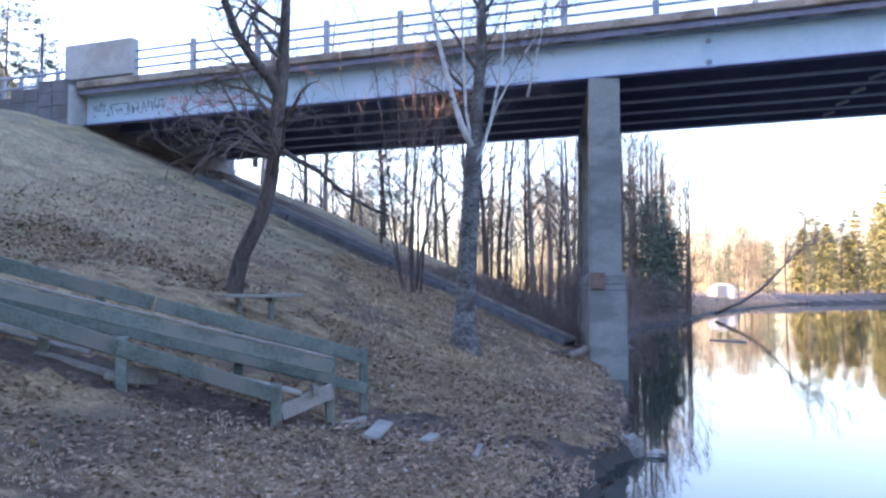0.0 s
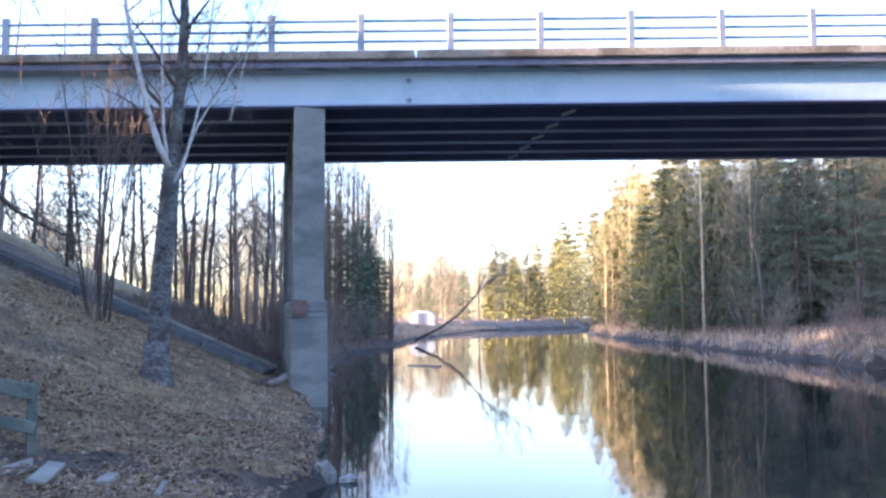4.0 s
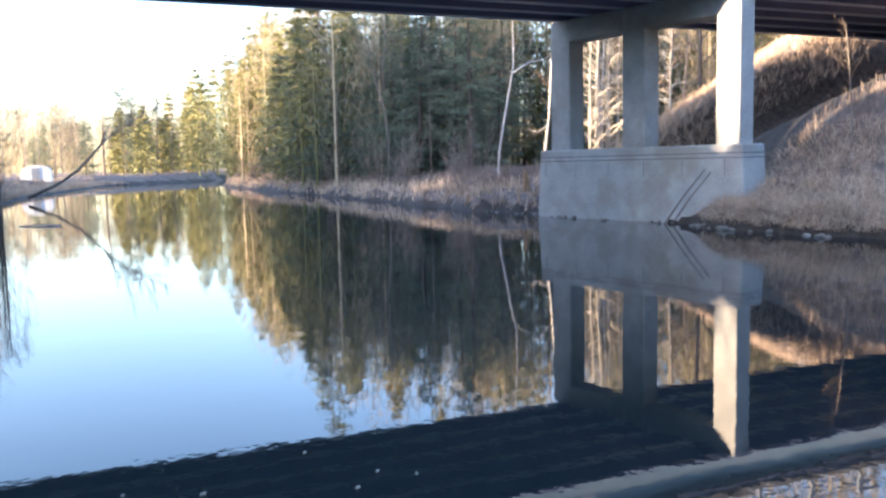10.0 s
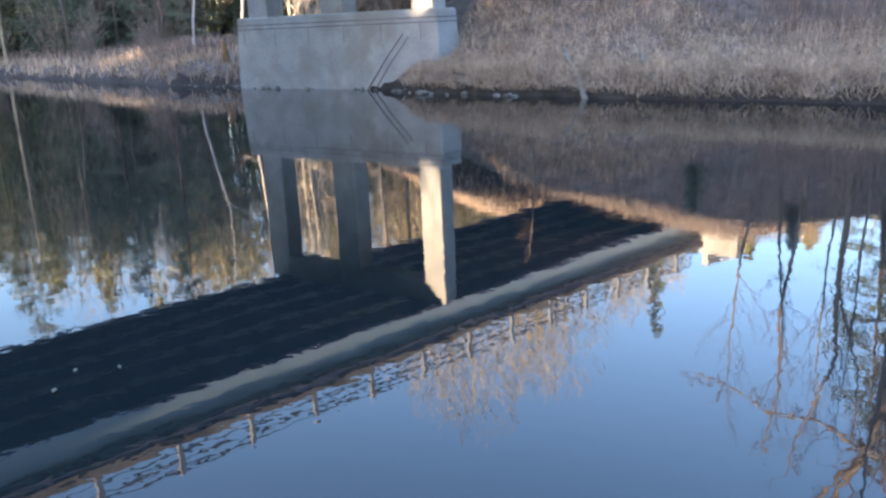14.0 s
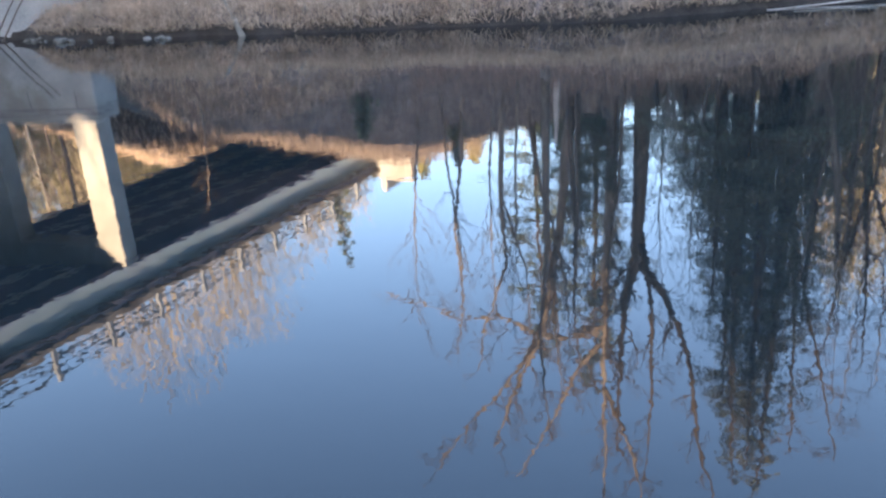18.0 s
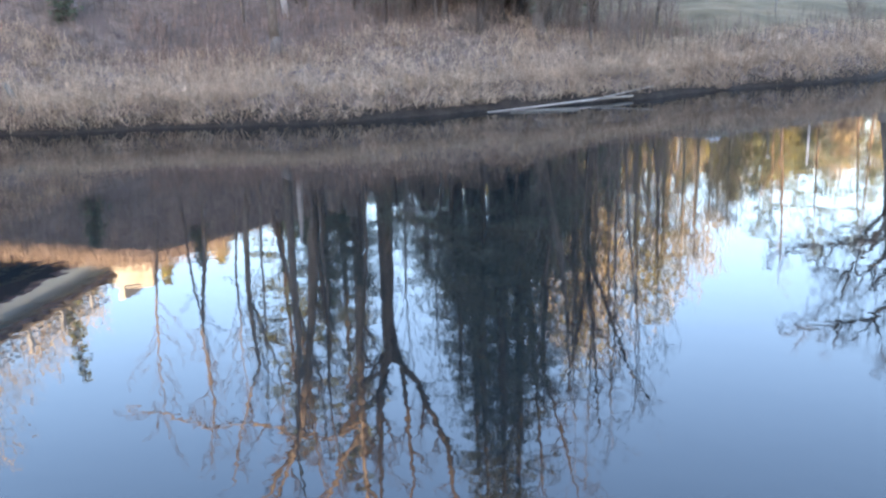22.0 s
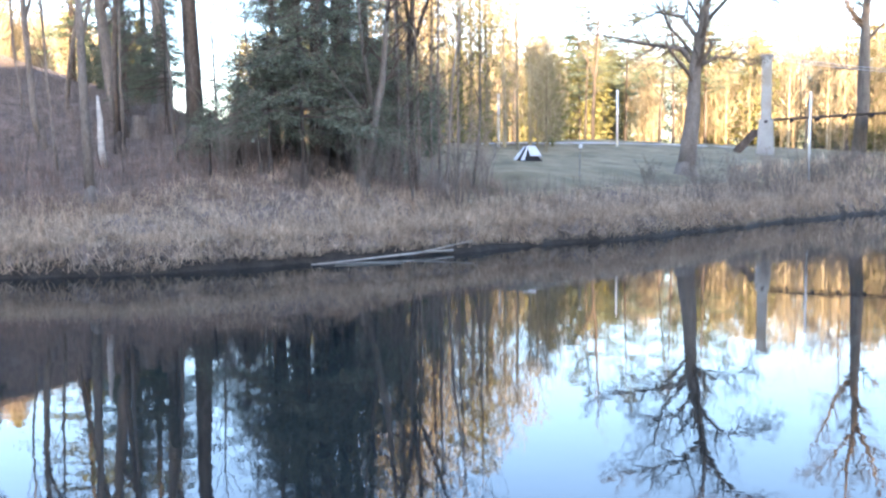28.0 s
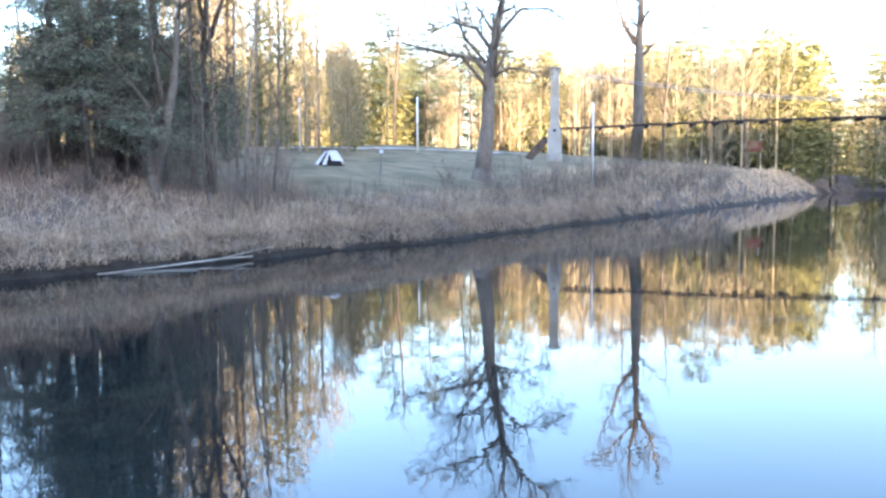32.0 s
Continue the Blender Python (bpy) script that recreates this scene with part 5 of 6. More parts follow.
plank("middle_rail", along(F2, -0.02, 0.09, 0.055), along(F2, 8.6, 0.09, 0.055), 0.15, 0.045, GREEN_WOOD, slide)
plank("middle_rail", along(F2, -0.02, 0.222, 0.055), along(F2, 8.6, 0.222, 0.055), 0.105, 0.045, GREEN_WOOD, slide)
plank("cap_board", along(F2, 0.05, -0.014, 0.02), along(F2, 8.6, -0.014, 0.02), 0.028, 0.13, GREY_WOOD, slide, "pale worn cap board")
for k in (0.0, 2.88, 5.8):
    p = along(F2, k)
    post("post", p, p.z + 0.02, 0.1, slide)
plank("front_rail", along(F3, 0.0, 0.09, 0.06), along(F3, 1.54, 0.09, 0.06), 0.16, 0.05, GREEN_WOOD, slide)
plank("front_rail", along(F3, 1.56, 0.09, 0.06), along(F3, 8.0, 0.09, 0.06), 0.17, 0.05, GREEN_WOOD, slide)
for k, w in ((0.02, 0.12), (1.52, 0.11), (3.1, 0.11), (4.6, 0.11), (6.6, 0.11)):
    p = along(F3, k, 0, 0.02)
    post("post", p, p.z + 0.03, w, slide)
# trough boards between the middle and the front rail
for side in (0.16, 0.3):
    plank("trough_board", along(F2, 0.35, 0.42, side), along(F2, 8.4, 0.42, side), 0.04, 0.13, GREY_WOOD, slide)
plank("end_board", Vector((-1.96, 9.1, 0.76)), Vector((-1.50, 9.55, 0.93)), 0.17, 0.05, GREY_WOOD, slide, "pale weathered end board")
plank("cross_board", along(F3, 1.48, 0.34, -0.02), along(F3, 1.2, 0.30, -0.3), 0.17, 0.05, GREY_WOOD, slide)
plank("bracket", along(F2, 0.2, 0.36, 0.1), along(F2, 0.2, 0.36, 0.34), 0.1, 0.05, GREY_WOOD, slide)
plank("kick_board", Vector((-1.42, 9.6, 0.52)), Vector((-1.18, 9.9, 0.55)), 0.12, 0.05, GREY_WOOD, slide)


def loose_board(x, y, long, wide, turn, label, tilt=0):
    z = height(x, y)
    gx, gy = (height(x + 0.3, y) - height(x - 0.3, y)) / 0.6, (height(x, y + 0.3) - height(x, y - 0.3)) / 0.6
    up = Vector((-gx, -gy, 1)).normalized()
    m = Matrix.Translation((x, y, z + 0.05)) @ Vector((0, 0, 1)).rotation_difference(up).to_matrix().to_4x4() @ pose(0, 0, 0, 0, tilt, turn)
    return thing("loose_board", Geo().box((long, wide, 0.05), m, bevel=0.01), GREY_WOOD, label=label, category="board", group="boards on the ground")


loose_board(-1.0, 9.55, 0.8, 0.18, 84, "pale weathered step board on the leaf litter")
loose_board(-0.44, 9.45, 0.42, 0.13, 78, "short weathered board half sunk in soil")
loose_board(0.07, 8.95, 0.6, 0.06, 84, "pale broken board end in the dirt")
loose_board(-4.4, 9.0, 0.9, 0.14, 15, "old board lying under the slide")
loose_board(-3.95, 8.75, 0.8, 0.14, 10, "old board lying under the slide")
loose_board(-3.5, 8.8, 0.35, 0.12, 20, "short board lying under the slide")

# bench
bx, by = -2.98, 12.45
bench = empty("bench", pose(bx, by, 0, 0, 0, -62 + 90), label="simple plank bench on thin posts", category="bench")
top_z = 1.95
for k, (y0, w) in enumerate(((-0.1, 0.17), (0.09, 0.17))):
    part("seat_board", Geo().box((1.12, w, 0.05), at(0, y0, top_z), bevel=0.008), GREY_WOOD, bench)
for x0 in (-0.34, 0.12):
    q = bench.matrix_world @ Vector((x0, 0, 0))
    foot = height(q.x, q.y) - 0.2
    part("leg", Geo().box((0.07, 0.07, top_z - 0.03 - foot), at(x0, 0, (top_z - 0.03 + foot) / 2), bevel=0.006), GREEN_WOOD, bench)
    part("batten", Geo().box((0.06, 0.36, 0.05), at(x0, 0, top_z - 0.05)), GREEN_WOOD, bench)

# rock and driftwood at the near shore
rng = random.Random(9)
g = Geo().lump((0, 0, 0.06), (0.14, 0.17, 0.2), rng, 5, 6, 0.3)
thing("rock", g, ROCK, False, Matrix.Translation((1.95, 10.8, 0.0)), label="pale angular boulder at the water's edge", category="rock")
g = Geo().lump((0, 0, 0), (0.13, 0.09, 0.06), rng, 5, 7, 0.28)
thing("rock", g, ROCK, False, Matrix.Translation((2.25, 10.75, 0.03)), label="small dark rock half under water", category="rock")


BLEACHED = material("bleached_bare_wood", (0.34, 0.30, 0.26), (0.60, 0.56, 0.50), 3, 30, 0.9, bump=0.3)


def log(name, points, r0, r1, mat, label, sides=8):
    pts = [Vector(p) for p in points]
    n = len(pts) - 1
    return thing(name, Geo().tube(pts, [r0 + (r1 - r0) * i / n for i in range(n + 1)], sides), mat, True, label=label, category="driftwood")


z1 = height(2.35, 19.0)
log("log", ((2.15, 18.7, z1 + 0.08), (2.4, 19.0, z1 + 0.14), (2.6, 19.25, z1 + 0.24)), 0.09, 0.07, GREY_BARK, "grey sawn log end against the pier")
log("log", ((1.7, 18.7, z1 + 0.1), (2.4, 19.3, z1 + 0.12)), 0.1, 0.08, BARK, "dark log beside the pier")
# east shore driftwood
log("driftwood_log", ((20.6, 7.15, -0.05), (21.6, 7.75, 0.55), (22.6, 8.45, 1.15)), 0.08, 0.05, GREY_WOOD, "grey drift log slanting into the water")
log("driftwood_log", ((20.9, 5.6, 0.42), (21.6, 5.95, 0.75), (22.3, 6.3, 1.05)), 0.09, 0.06, GREY_WOOD, "bleached drift log on the grassy bank")
log("driftwood_log", ((19.65, -4.8, 0.0), (19.95, -6.0, 0.03), (20.2, -7.2, 0.08), (20.5, -8.2, 0.1), (20.8, -9.0, 0.08)), 0.016, 0.036, BLEACHED, "pale fallen trunk lying along the waterline")
log("driftwood_log", ((19.1, -5.2, 0.0), (19.0, -6.0, 0.02), (18.95, -6.8, 0.0)), 0.01, 0.016, GREY_WOOD, "thin pale branch floating by the fallen trunk")
log("driftwood_log", ((20.2, -7.6, 0.09), (20.6, -8.6, 0.2), (20.9, -9.5, 0.3)), 0.02, 0.012, BLEACHED, "thin pale branch lying on the fallen trunk")
for p, q in (((16.85, 21.9, -0.05), (17.5, 20.75, 1.7)), ((16.9, 21.6, -0.05), (17.5, 20.5, 1.6))):
    a, b = BRIDGE @ Vector(p), BRIDGE @ Vector(q)
    log("branch", (a, (a + b) / 2 + Vector((0, 0, 0.06)), b), 0.024, 0.014, GREY_BARK, "dark branch propped against the pier", 6)
stones = Geo().lump((0, 0, 0), (0.22, 0.17, 0.13), random.Random(1), 5, 8, 0.22).mesh("shore_stone", ROCK, True)
rng = random.Random(14)
for i in range(38):
    y = rng.choice((rng.uniform(8, 20), rng.uniform(20, 25), rng.uniform(12, 20)))
    ob = new("shore_stone", stones)
    x = float(east_shore(y)) + rng.uniform(-0.4, 0.1)
    ob.matrix_world = pose(x, y, rng.uniform(-0.02, 0.07), rng.uniform(-20, 20), rng.uniform(-20, 20), rng.uniform(0, 360)) @ Matrix.Scale(rng.uniform(0.25, 0.6), 4)
    tagged(ob, "grey stone at the far waterline", "stone", "stones along the waterline")


# ---------------------------------------------------------------- ground cover
def blades(name, seed, count, place, tall, width, mat, label, category, bend=0.5, bunch=1):
    """Blades or stalks as bent slivers, joined into one mesh."""
    rng = np.random.default_rng(seed)
    x, y = place(rng, count)
    if bunch > 1:
        x = np.repeat(x, bunch) + rng.normal(0, 0.05, count * bunch)
        y = np.repeat(y, bunch) + rng.normal(0, 0.05, count * bunch)
    z = land(x, y)
    q = x * EN.x + y * EN.y
    keep = (z > 0.06) & (bare_patch(x, y) > 0.95) & ~((x > 15) & (q > 20.5) & (q < 28.5))
    x, y, z = x[keep], y[keep], z[keep]
    n = len(x)
    h = tall * rng.uniform(0.45, 1.25, n)
    a = rng.uniform(0, 2 * np.pi, n)
    lean = h * bend * rng.uniform(0.1, 1.0, n)
    dx, dy = np.cos(a) * lean, np.sin(a) * lean
    b = rng.uniform(0, 2 * np.pi, n)
    wx, wy = np.cos(b) * width, np.sin(b) * width
    base = np.stack([x, y, z - 0.03], -1)
    w = np.stack([wx, wy, 0 * wx], -1)
    sag = np.clip(1.0 - 0.75 * lean / np.maximum(h, 1e-6), 0.15, 1.0)
    mid = base + np.stack([dx * 0.4, dy * 0.4, h * (0.35 + 0.35 * sag)], -1)
    tip = base + np.stack([dx, dy, h * sag], -1)
    v = np.stack([base - w, base + w, mid - w * 0.7, mid + w * 0.7, tip], 1).reshape(-1, 3)
    k = np.arange(n) * 5
    quads = np.stack([k, k + 1, k + 3, k + 2], -1).tolist()
    tris = np.stack([k + 2, k + 3, k + 4], -1).tolist()
    me = bpy.data.meshes.new(name)
    me.from_pydata(v.tolist(), [], quads + tris)
    me.materials.append(mat)
    return tagged(new(name, me), label, category, kind="stuff")


def east(y0, y1, u0, u1, power=1.0):
    def place(rng, n):
        y = rng.uniform(y0, y1, n)
        return east_shore(y) + u0 + (u1 - u0) * rng.random(n) ** power, y
    return place


def west(x0, x1, y0, y1):
    def place(rng, n):
        return rng.uniform(x0, x1, n), rng.uniform(y0, y1, n)
    return place


def west_edge(y0, y1, u0, u1):
    def place(rng, n):
        y = rng.uniform(y0, y1, n)
        return west_shore(y) - u0 - (u1 - u0) * rng.random(n) ** 1.4, y
    return place


blades("bank_grass", 1, 9500, east(-11, 19, -0.2, 4.8, 1.3), 0.52, 0.008, REEDS, "pale matted dry grass along the far bank", "grass", 1.9, 4)
blades("bank_grass", 18, 3600, east(-38, -11, -0.1, 2.6, 1.2), 0.5, 0.009, REEDS, "pale matted grass below the lawn", "grass", 2.2, 4)
blades("bank_grass", 13, 6000, east(-32, 19, 0.05, 1.0), 0.42, 0.008, REEDS, "dry grass drooping over the bank edge", "grass", 1.9, 4)
blades("bank_grass", 2, 3500, east(22, 95, -0.1, 4, 1.3), 0.6, 0.02, REEDS, "pale dry grass along the upstream bank", "grass", 0.8, 3)
blades("bank_grass", 3, 2500, east(-95, -28, -0.1, 5, 1.3), 0.6, 0.03, REEDS, "dry grass along the downstream bank", "grass", 0.8, 3)
blades("hillside_brush", 4, 9000, east(-8, 16, 3.5, 17), 0.6, 0.008, BRUSH, "dead brown brush on the far hillside", "brush", 0.9, 3)
blades("bank_brush", 5, 1500, east(-44, -11, 0.8, 3.4), 0.7, 0.007, BRUSH, "leafless brush at the lawn's edge", "brush", 0.5, 2)
RED_BRUSH = material("reddish_dead_brush", (0.19, 0.13, 0.10), (0.36, 0.27, 0.215), 1.2, 12, 0.95, bump=0, per_island=0.3)
blades("bank_brush", 16, 1500, east(-13, 4, 2.6, 7.5), 0.6, 0.006, RED_BRUSH, "reddish leafless brush at the wood's foot", "brush", 0.5, 4)
blades("bank_brush", 6, 6000, east(27, 100, 1.5, 8), 0.9, 0.014, BRUSH, "matted brush under the upstream woods", "brush", 1.2, 3)
blades("bank_brush", 7, 7000, west_edge(22, 62, 0.0, 6), 0.5, 0.01, BRUSH, "matted brush on the upstream west bank", "brush", 1.3, 3)
blades("bank_grass", 17, 3000, west_edge(62, 125, 0.0, 6), 0.45, 0.03, REEDS, "pale dry grass on the low upstream point", "grass", 1.0, 3)
def embankment(rng, n):
    s, q = rng.uniform(21.0, 33.5, n), rng.uniform(28.6, 31.6, n)
    return s * ES.x + q * EN.x, s * ES.y + q * EN.y


blades("embankment_grass", 19, 2600, embankment, 0.5, 0.009, REEDS, "dry sunlit grass on the embankment shoulder", "grass", 1.2, 4)
blades("slope_grass", 8, 16000, west(-14, 3.2, 8.5, 24), 0.10, 0.005, REEDS, "short dead grass on the west slope", "grass", 1.5, 3)
blades("slope_grass", 9, 9000, west(-6.5, 2.6, 5.5, 14), 0.07, 0.004, REEDS, "short dead grass on the shore", "grass", 1.6, 2)


def leaves(name, seed, count, place, size, label, mat=LEAF):
    rng = np.random.default_rng(seed)
    x, y = place(rng, count)
    z = land(x, y)
    keep = (z > 0.1) & (bare_patch(x, y) > 1.0 * rng.random(len(x)))
    x, y, z = x[keep], y[keep], z[keep]
    n = len(x)
    a = rng.uniform(0, 2 * np.pi, n)
    s = size * rng.uniform(0.5, 1.3, n)
    c = np.stack([x, y, z + 0.04], -1)
    d = np.stack([np.cos(a) * s, np.sin(a) * s, rng.normal(0, 0.22, n) * s], -1)
    e = np.stack([-np.sin(a) * s * 0.6, np.cos(a) * s * 0.6, rng.normal(0.1, 0.25, n) * s], -1)
    v = np.stack([c - d, c - e, c + d, c + e], 1).reshape(-1, 3)
    k = np.arange(n) * 4
    me = bpy.data.meshes.new(name)
    me.from_pydata(v.tolist(), [], np.concatenate([np.stack([k, k + 1, k + 2], -1), np.stack([k, k + 2, k + 3], -1)]).tolist())
    me.materials.append(mat)
    return tagged(new(name, me), label, "leaves", kind="stuff")


leaves("leaf_litter", 11, 40000, west(-7, 2.8, 6, 14), 0.028, "curled brown fallen leaves on the shore")
leaves("leaf_litter", 15, 900, west(-9, 3, 6, 22), 0.026, "bleached pale leaves scattered on the slope", PALE_LEAF)
leaves("leaf_litter", 12, 13000, west(-8, 3, 12, 22), 0.03, "curled brown fallen leaves on the slope")

# ---------------------------------------------------------------- far things
# round-roofed white shed upstream
hx, hy = polar(16.5, 113)
shed = empty("shed", pose(hx, hy, height(hx, hy), 0, 0, -20) @ Matrix.Scale(0.88, 4), label="small white round-roofed shed among trees", category="shed")
g = Geo()
arch = [(1.85 * math.cos(math.pi * i / 12), 1.0 + 1.0 * math.sin(math.pi * i / 12)) for i in range(13)]
prof = [(1.85, -0.3)] + arch + [(-1.85, -0.3)]
n = len(prof)
for yy in (-2.5, 2.5):
    g.v += [Vector((px, yy, pz)) for px, pz in prof]
g.f += [tuple(range(n - 1, -1, -1)), tuple(range(n, 2 * n))] + [(i, i + 1, n + i + 1, n + i) for i in range(n - 1)]
part("shell", g, WHITE, shed, smooth=False)
part("door", Geo().box((1.0, 0.05, 1.7), at(0, -2.53, 0.75)), GALV, shed)

# covered heap on the lawn
lx, ly = polar(118.2, 40)
cover = empty("covered_grill", pose(lx, ly, height(lx, ly), 0, 0, -118) @ Matrix.Scale(0.95, 4), label="pale tarpaulin tented over dark frame on lawn", category="tarpaulin")
TARP = material("pale_blue_tarpaulin", (0.48, 0.53, 0.60), (0.66, 0.70, 0.75), 3, 20, 0.6, bump=0.2)
for strip_points in (((-0.70, -0.50, 0.08), (-0.52, -0.52, 0.06), (-0.08, -0.30, 0.74), (-0.2, -0.28, 0.70)),
                     ((-0.34, -0.54, 0.06), (-0.14, -0.56, 0.05), (0.02, -0.32, 0.66), (-0.02, -0.31, 0.72)),
                     ((0.12, -0.52, 0.26), (0.70, -0.48, 0.22), (0.38, -0.28, 0.74), (-0.02, -0.30, 0.76)),
                     ((-0.2, 0.40, 0.70), (-0.2, -0.28, 0.72), (0.38, -0.28, 0.75), (0.38, 0.40, 0.73)),
                     ((0.38, -0.28, 0.74), (0.72, -0.46, 0.2), (0.72, 0.5, 0.2), (0.38, 0.40, 0.73)),
                     ((0.38, 0.40, 0.73), (0.7, 0.55, 0.1), (-0.7, 0.55, 0.1), (-0.2, 0.40, 0.70))):
    sheet = Geo()
    inner = [Vector(p) * 0.985 for p in strip_points]
    sheet.poly(*strip_points)
    sheet.poly(*reversed(inner))
    part("sheet", sheet, TARP, cover)
part("frame", Geo().box((1.3, 0.94, 0.62), at(0.02, 0.02, 0.32), taper=0.5, bevel=0.02), BLACK, cover)
for u0 in (-0.66, 0.7):
    part("foot_rail", Geo().box((0.08, 1.15, 0.08), at(u0, 0, 0.05), bevel=0.01), GREY_WOOD, cover)
mx, my = polar(121.6, 33)
marker = empty("marker_stake", pose(mx, my, height(mx, my), 10, 12, 0), label="leaning stake with a white cap", category="stake")
part("stake", Geo().box((0.05, 0.05, 1.3), at(0, 0, 0.5), bevel=0.005), GREY_WOOD, marker)
part("cap", Geo().box((0.1, 0.1, 0.14), at(0, 0, 1.2), bevel=0.01), WHITE, marker)

# suspension footbridge
TX, TY = polar(133.25, 58)
FOOT_DIR = Vector((math.sin(radians(223)), math.cos(radians(223)), 0))
foot = empty("suspension_footbridge", label="suspension footbridge hung from a concrete tower", category="footbridge")
base_z = height(TX, TY) - 0.1
face = pose(0, 0, 0, 0, 0, -43)
DECK_Z, TOP_Z, SPAN = 5.42, 9.35, 48.0
for side in (-0.42, 0.42):
    q = Matrix.Translation((TX, TY, 0)) @ face @ at(side, 0, 0)
    part("tower_leg", Geo().box((0.62, 1.1, DECK_Z - base_z + 0.4), q @ at(0, 0, (DECK_Z + base_z - 0.4) / 2), taper=0.78, bevel=0.04), CONCRETE, foot, "flared pale concrete tower foot")
    part("tower_post", Geo().box((0.42, 0.62, TOP_Z - DECK_Z), q @ at(0, 0, (TOP_Z + DECK_Z) / 2), bevel=0.04), CONCRETE, foot, "mottled concrete tower post")
part("tower_cap", Geo().box((1.4, 0.8, 0.16), Matrix.Translation((TX, TY, TOP_Z + 0.07)) @ face, bevel=0.03), CONCRETE, foot)
part("tower_beam", Geo().box((0.6, 0.6, 0.45), Matrix.Translation((TX, TY, TOP_Z - 0.5)) @ face, bevel=0.03), CONCRETE, foot)
part("stair_string", Geo().box((0.7, 1.9, 0.5), Matrix.Translation((TX, TY, 0)) @ face @ at(0, 1.15, (DECK_Z + base_z) / 2 - 0.2) @ pose(0, 0, 0, -48)), BARK, foot, "dark sloping stair stringer")


def deck_point(k):
    return Vector((TX, TY, DECK_Z + 0.5 * math.sin(math.pi * k / SPAN))) + FOOT_DIR * k


for i in range(32):
    pa, pb = deck_point(SPAN * i / 32), deck_point(SPAN * (i + 1) / 32)
    plank("deck_panel", pa, pb - (pb - pa) * 0.03, 0.1, 1.1, BARK, foot)
    part("cross_beam", Geo().box((1.5, 0.2, 0.16), Matrix.Translation(pa - Vector((0, 0, 0.13))) @ face), BLACK, foot)
for side in (-0.65, 0.65):
    off = face.to_3x3() @ Vector((side, 0, 0))
    pts = [Vector((TX, TY, TOP_Z - 2.45 * (1 - (1 - 2 * i / 24) ** 2))) + FOOT_DIR * SPAN * i / 24 + off for i in range(25)]
    cable = part("main_cable", Geo().tube(pts, [0.028] * 25, 5), GALV, foot)
    for i in range(1, 24):
        d = deck_point(SPAN * i / 24) + off
        part("hanger", Geo().tube([pts[i], d], [0.012, 0.012], 4), BLACK, cable)
for az, d, tall, r in ((135.75, 45, 4.6, 0.06), (124.1, 62, 4.0, 0.08), (128.9, 56, 4.0, 0.08), (146.3, 113, 4.4, 0.1), (116.3, 58, 3.6, 0.09)):
    x, y = polar(az, d)
    g = Geo().tube([Vector((0, 0, -0.2)), Vector((0, 0, tall))], [r, r * 0.9], 8)
    plant(thing("pole", g, WHITE, True, label="thin white pole on the park lawn", category="pole", group="white poles"), x, y)
x, y = polar(145.95, 112)
sign = empty("sign", pose(x, y, height(x, y), 0, 0, -146), label="plain red sign board on two posts", category="sign")
part("board", Geo().box((1.9, 0.05, 1.3), at(0, 0, 2.8), bevel=0.01), RED, sign)
for s0 in (-0.6, 0.6):
    part("post", Geo().box((0.12, 0.12, 3.4), at(s0, 0.09, 1.5)), GREY_WOOD, sign)

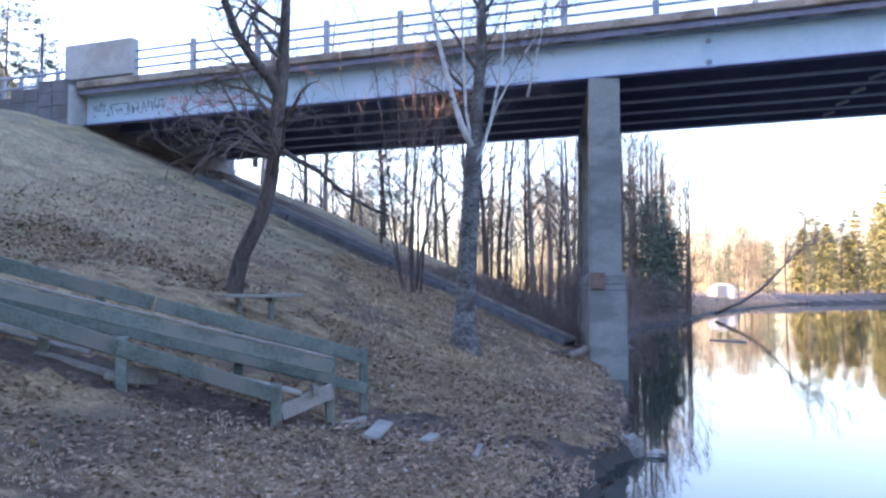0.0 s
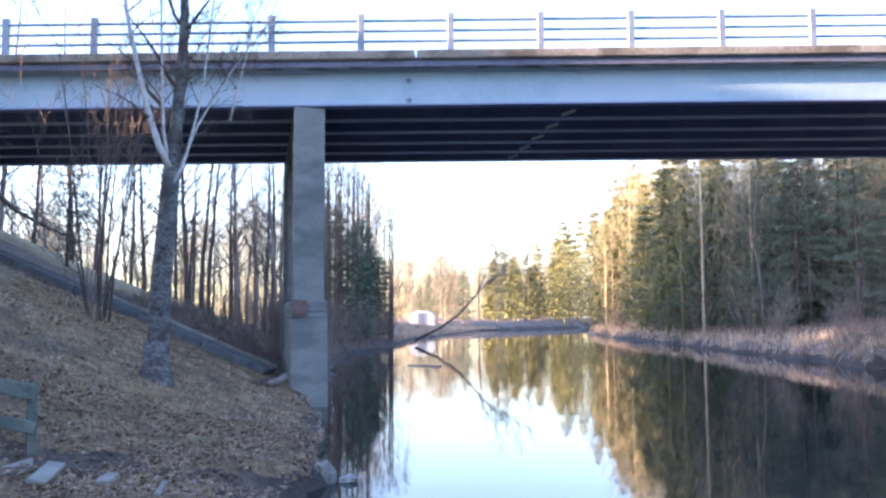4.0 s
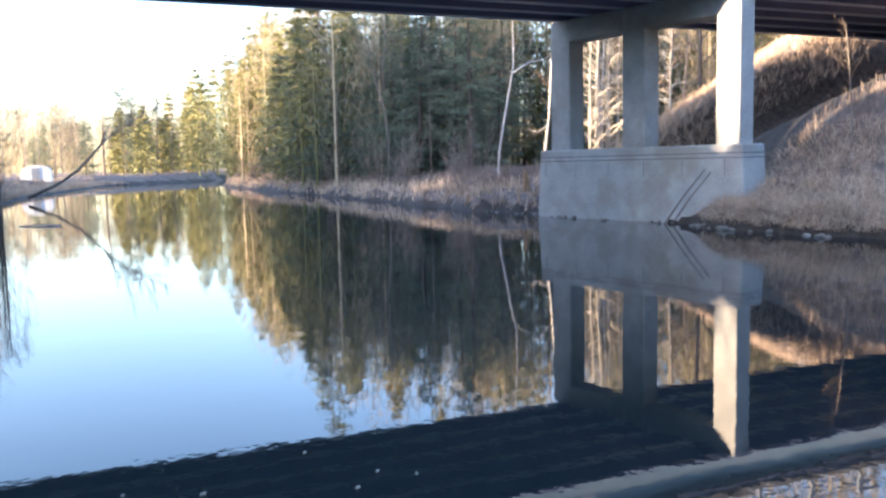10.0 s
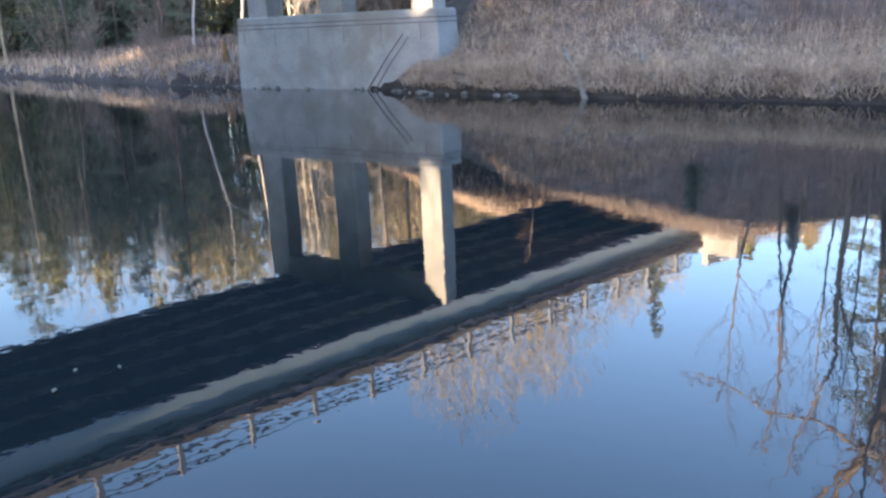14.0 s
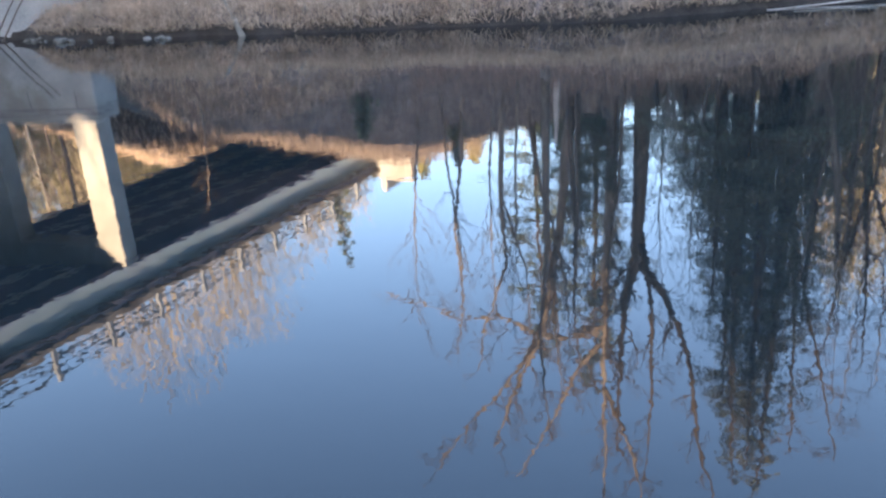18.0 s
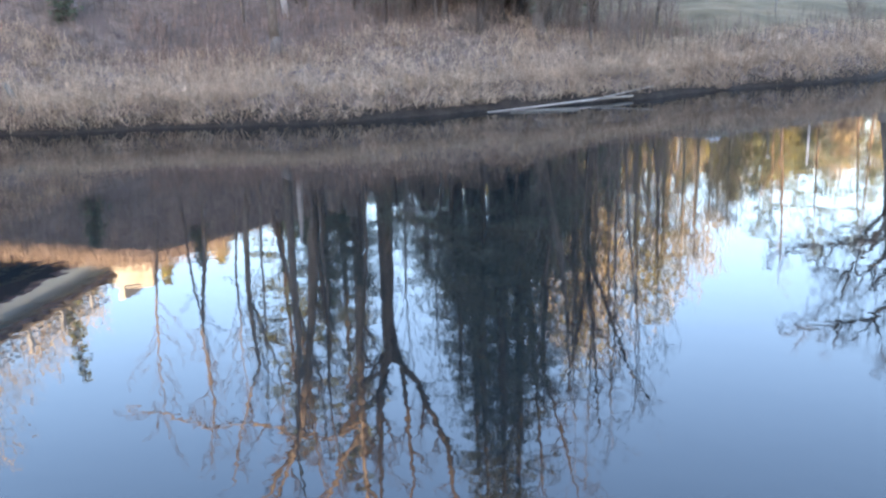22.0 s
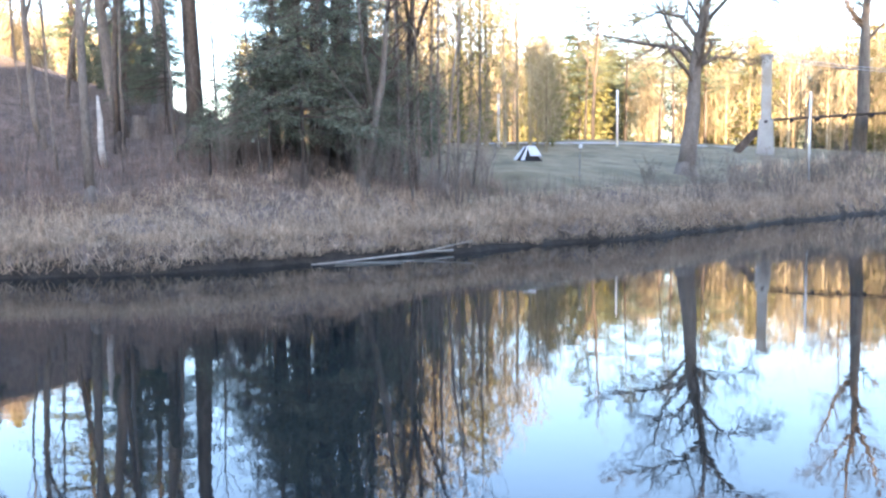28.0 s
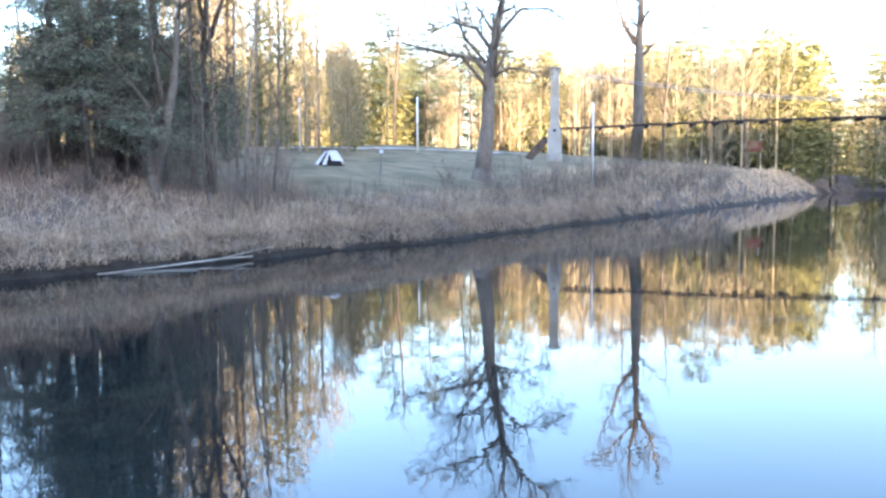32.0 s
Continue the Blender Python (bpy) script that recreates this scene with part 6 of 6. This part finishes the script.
# gravel path along the top of the lawn
g = Geo()
line = [polar(az, d) for az, d in ((112, 60), (117, 64), (122.6, 66), (128.3, 66), (132.2, 66))]
for (xa, ya), (xb, yb) in zip(line, line[1:]):
    for k in range(6):
        f0, f1 = k / 6, (k + 1) / 6
        q = []
        for f, w in ((f0, -1), (f1, -1), (f1, 1), (f0, 1)):
            x, y = xa + (xb - xa) * f, ya + (yb - ya) * f
            r = math.hypot(x, y)
            x, y = x * (1 + w * 1.3 / r), y * (1 + w * 1.3 / r)
            q.append((x, y, height(x, y) + 0.09))
        g.poly(*q)
PATH = material("pale_gravel", (0.40, 0.38, 0.35), (0.58, 0.56, 0.52), 2, 20, 0.9, bump=0.2)
thing("path", g, PATH, label="pale gravel path along the lawn", category="path", kind="structure")

# road guard fence and poles above the west abutment
rail = empty("guard_rail", BRIDGE, label="grey post guard rail beside the west road", category="guard rail")
for k in range(9):
    part("post", Geo().box((0.12, 0.12, 1.0), at(-20.0 - 0.75 * k, 20.6, 8.5), bevel=0.01), GALV, rail)
for z in (8.55, 8.9):
    part("beam", Geo().box((7.5, 0.05, 0.1), at(-23.0, 20.52, z), bevel=0.02), GALV, rail)
for s, n, tall, r, mat, label in ((-25.0, 24.0, 3.6, 0.07, BLACK, "thin dark post beside the west road"), (-19.0, 29.0, 9.0, 0.13, GALV, "grey street light pole behind the bridge end")):
    g = Geo().tube([Vector((0, 0, -1)), Vector((0, 0, tall))], [r, r * 0.8], 8)
    thing("pole", g, mat, True, BRIDGE @ at(s, n, 8.0), label=label, category="pole")

log("floating_stick", ((9.62, 34.65, 0.01), (10.2, 34.05, 0.05), (10.75, 33.49, 0.015)), 0.02, 0.045, BLEACHED, "pale stick floating on the river", 6)

# a few leaves adrift under the bridge
AFLOAT = ((2.5, 5.04), (3.24, 4.44), (3.65, 4.36), (3.5, 4.58), (3.36, 5.23), (2.13, 5.37))
rng = random.Random(61)
for x, y in AFLOAT:
    g = Geo()
    r, w = rng.uniform(0.014, 0.03), rng.uniform(0, 6.3)
    rim = [(x + r * q * math.cos(w + a), y + 0.6 * r * q * math.sin(w + a), 0.006 + 0.012 * (i % 2)) for i, (a, q) in enumerate(((0, 1.2), (0.9, 0.7), (1.8, 0.9), (3.1, 1.1), (4.2, 0.8), (5.3, 0.9)))]
    g.poly(*rim)
    g.poly(*[(px, py, pz - 0.004) for px, py, pz in reversed(rim)])
    thing("floating_leaf", g, GREY_WOOD, label="curled pale leaf floating on the river", category="leaf", group="leaves adrift on the river")
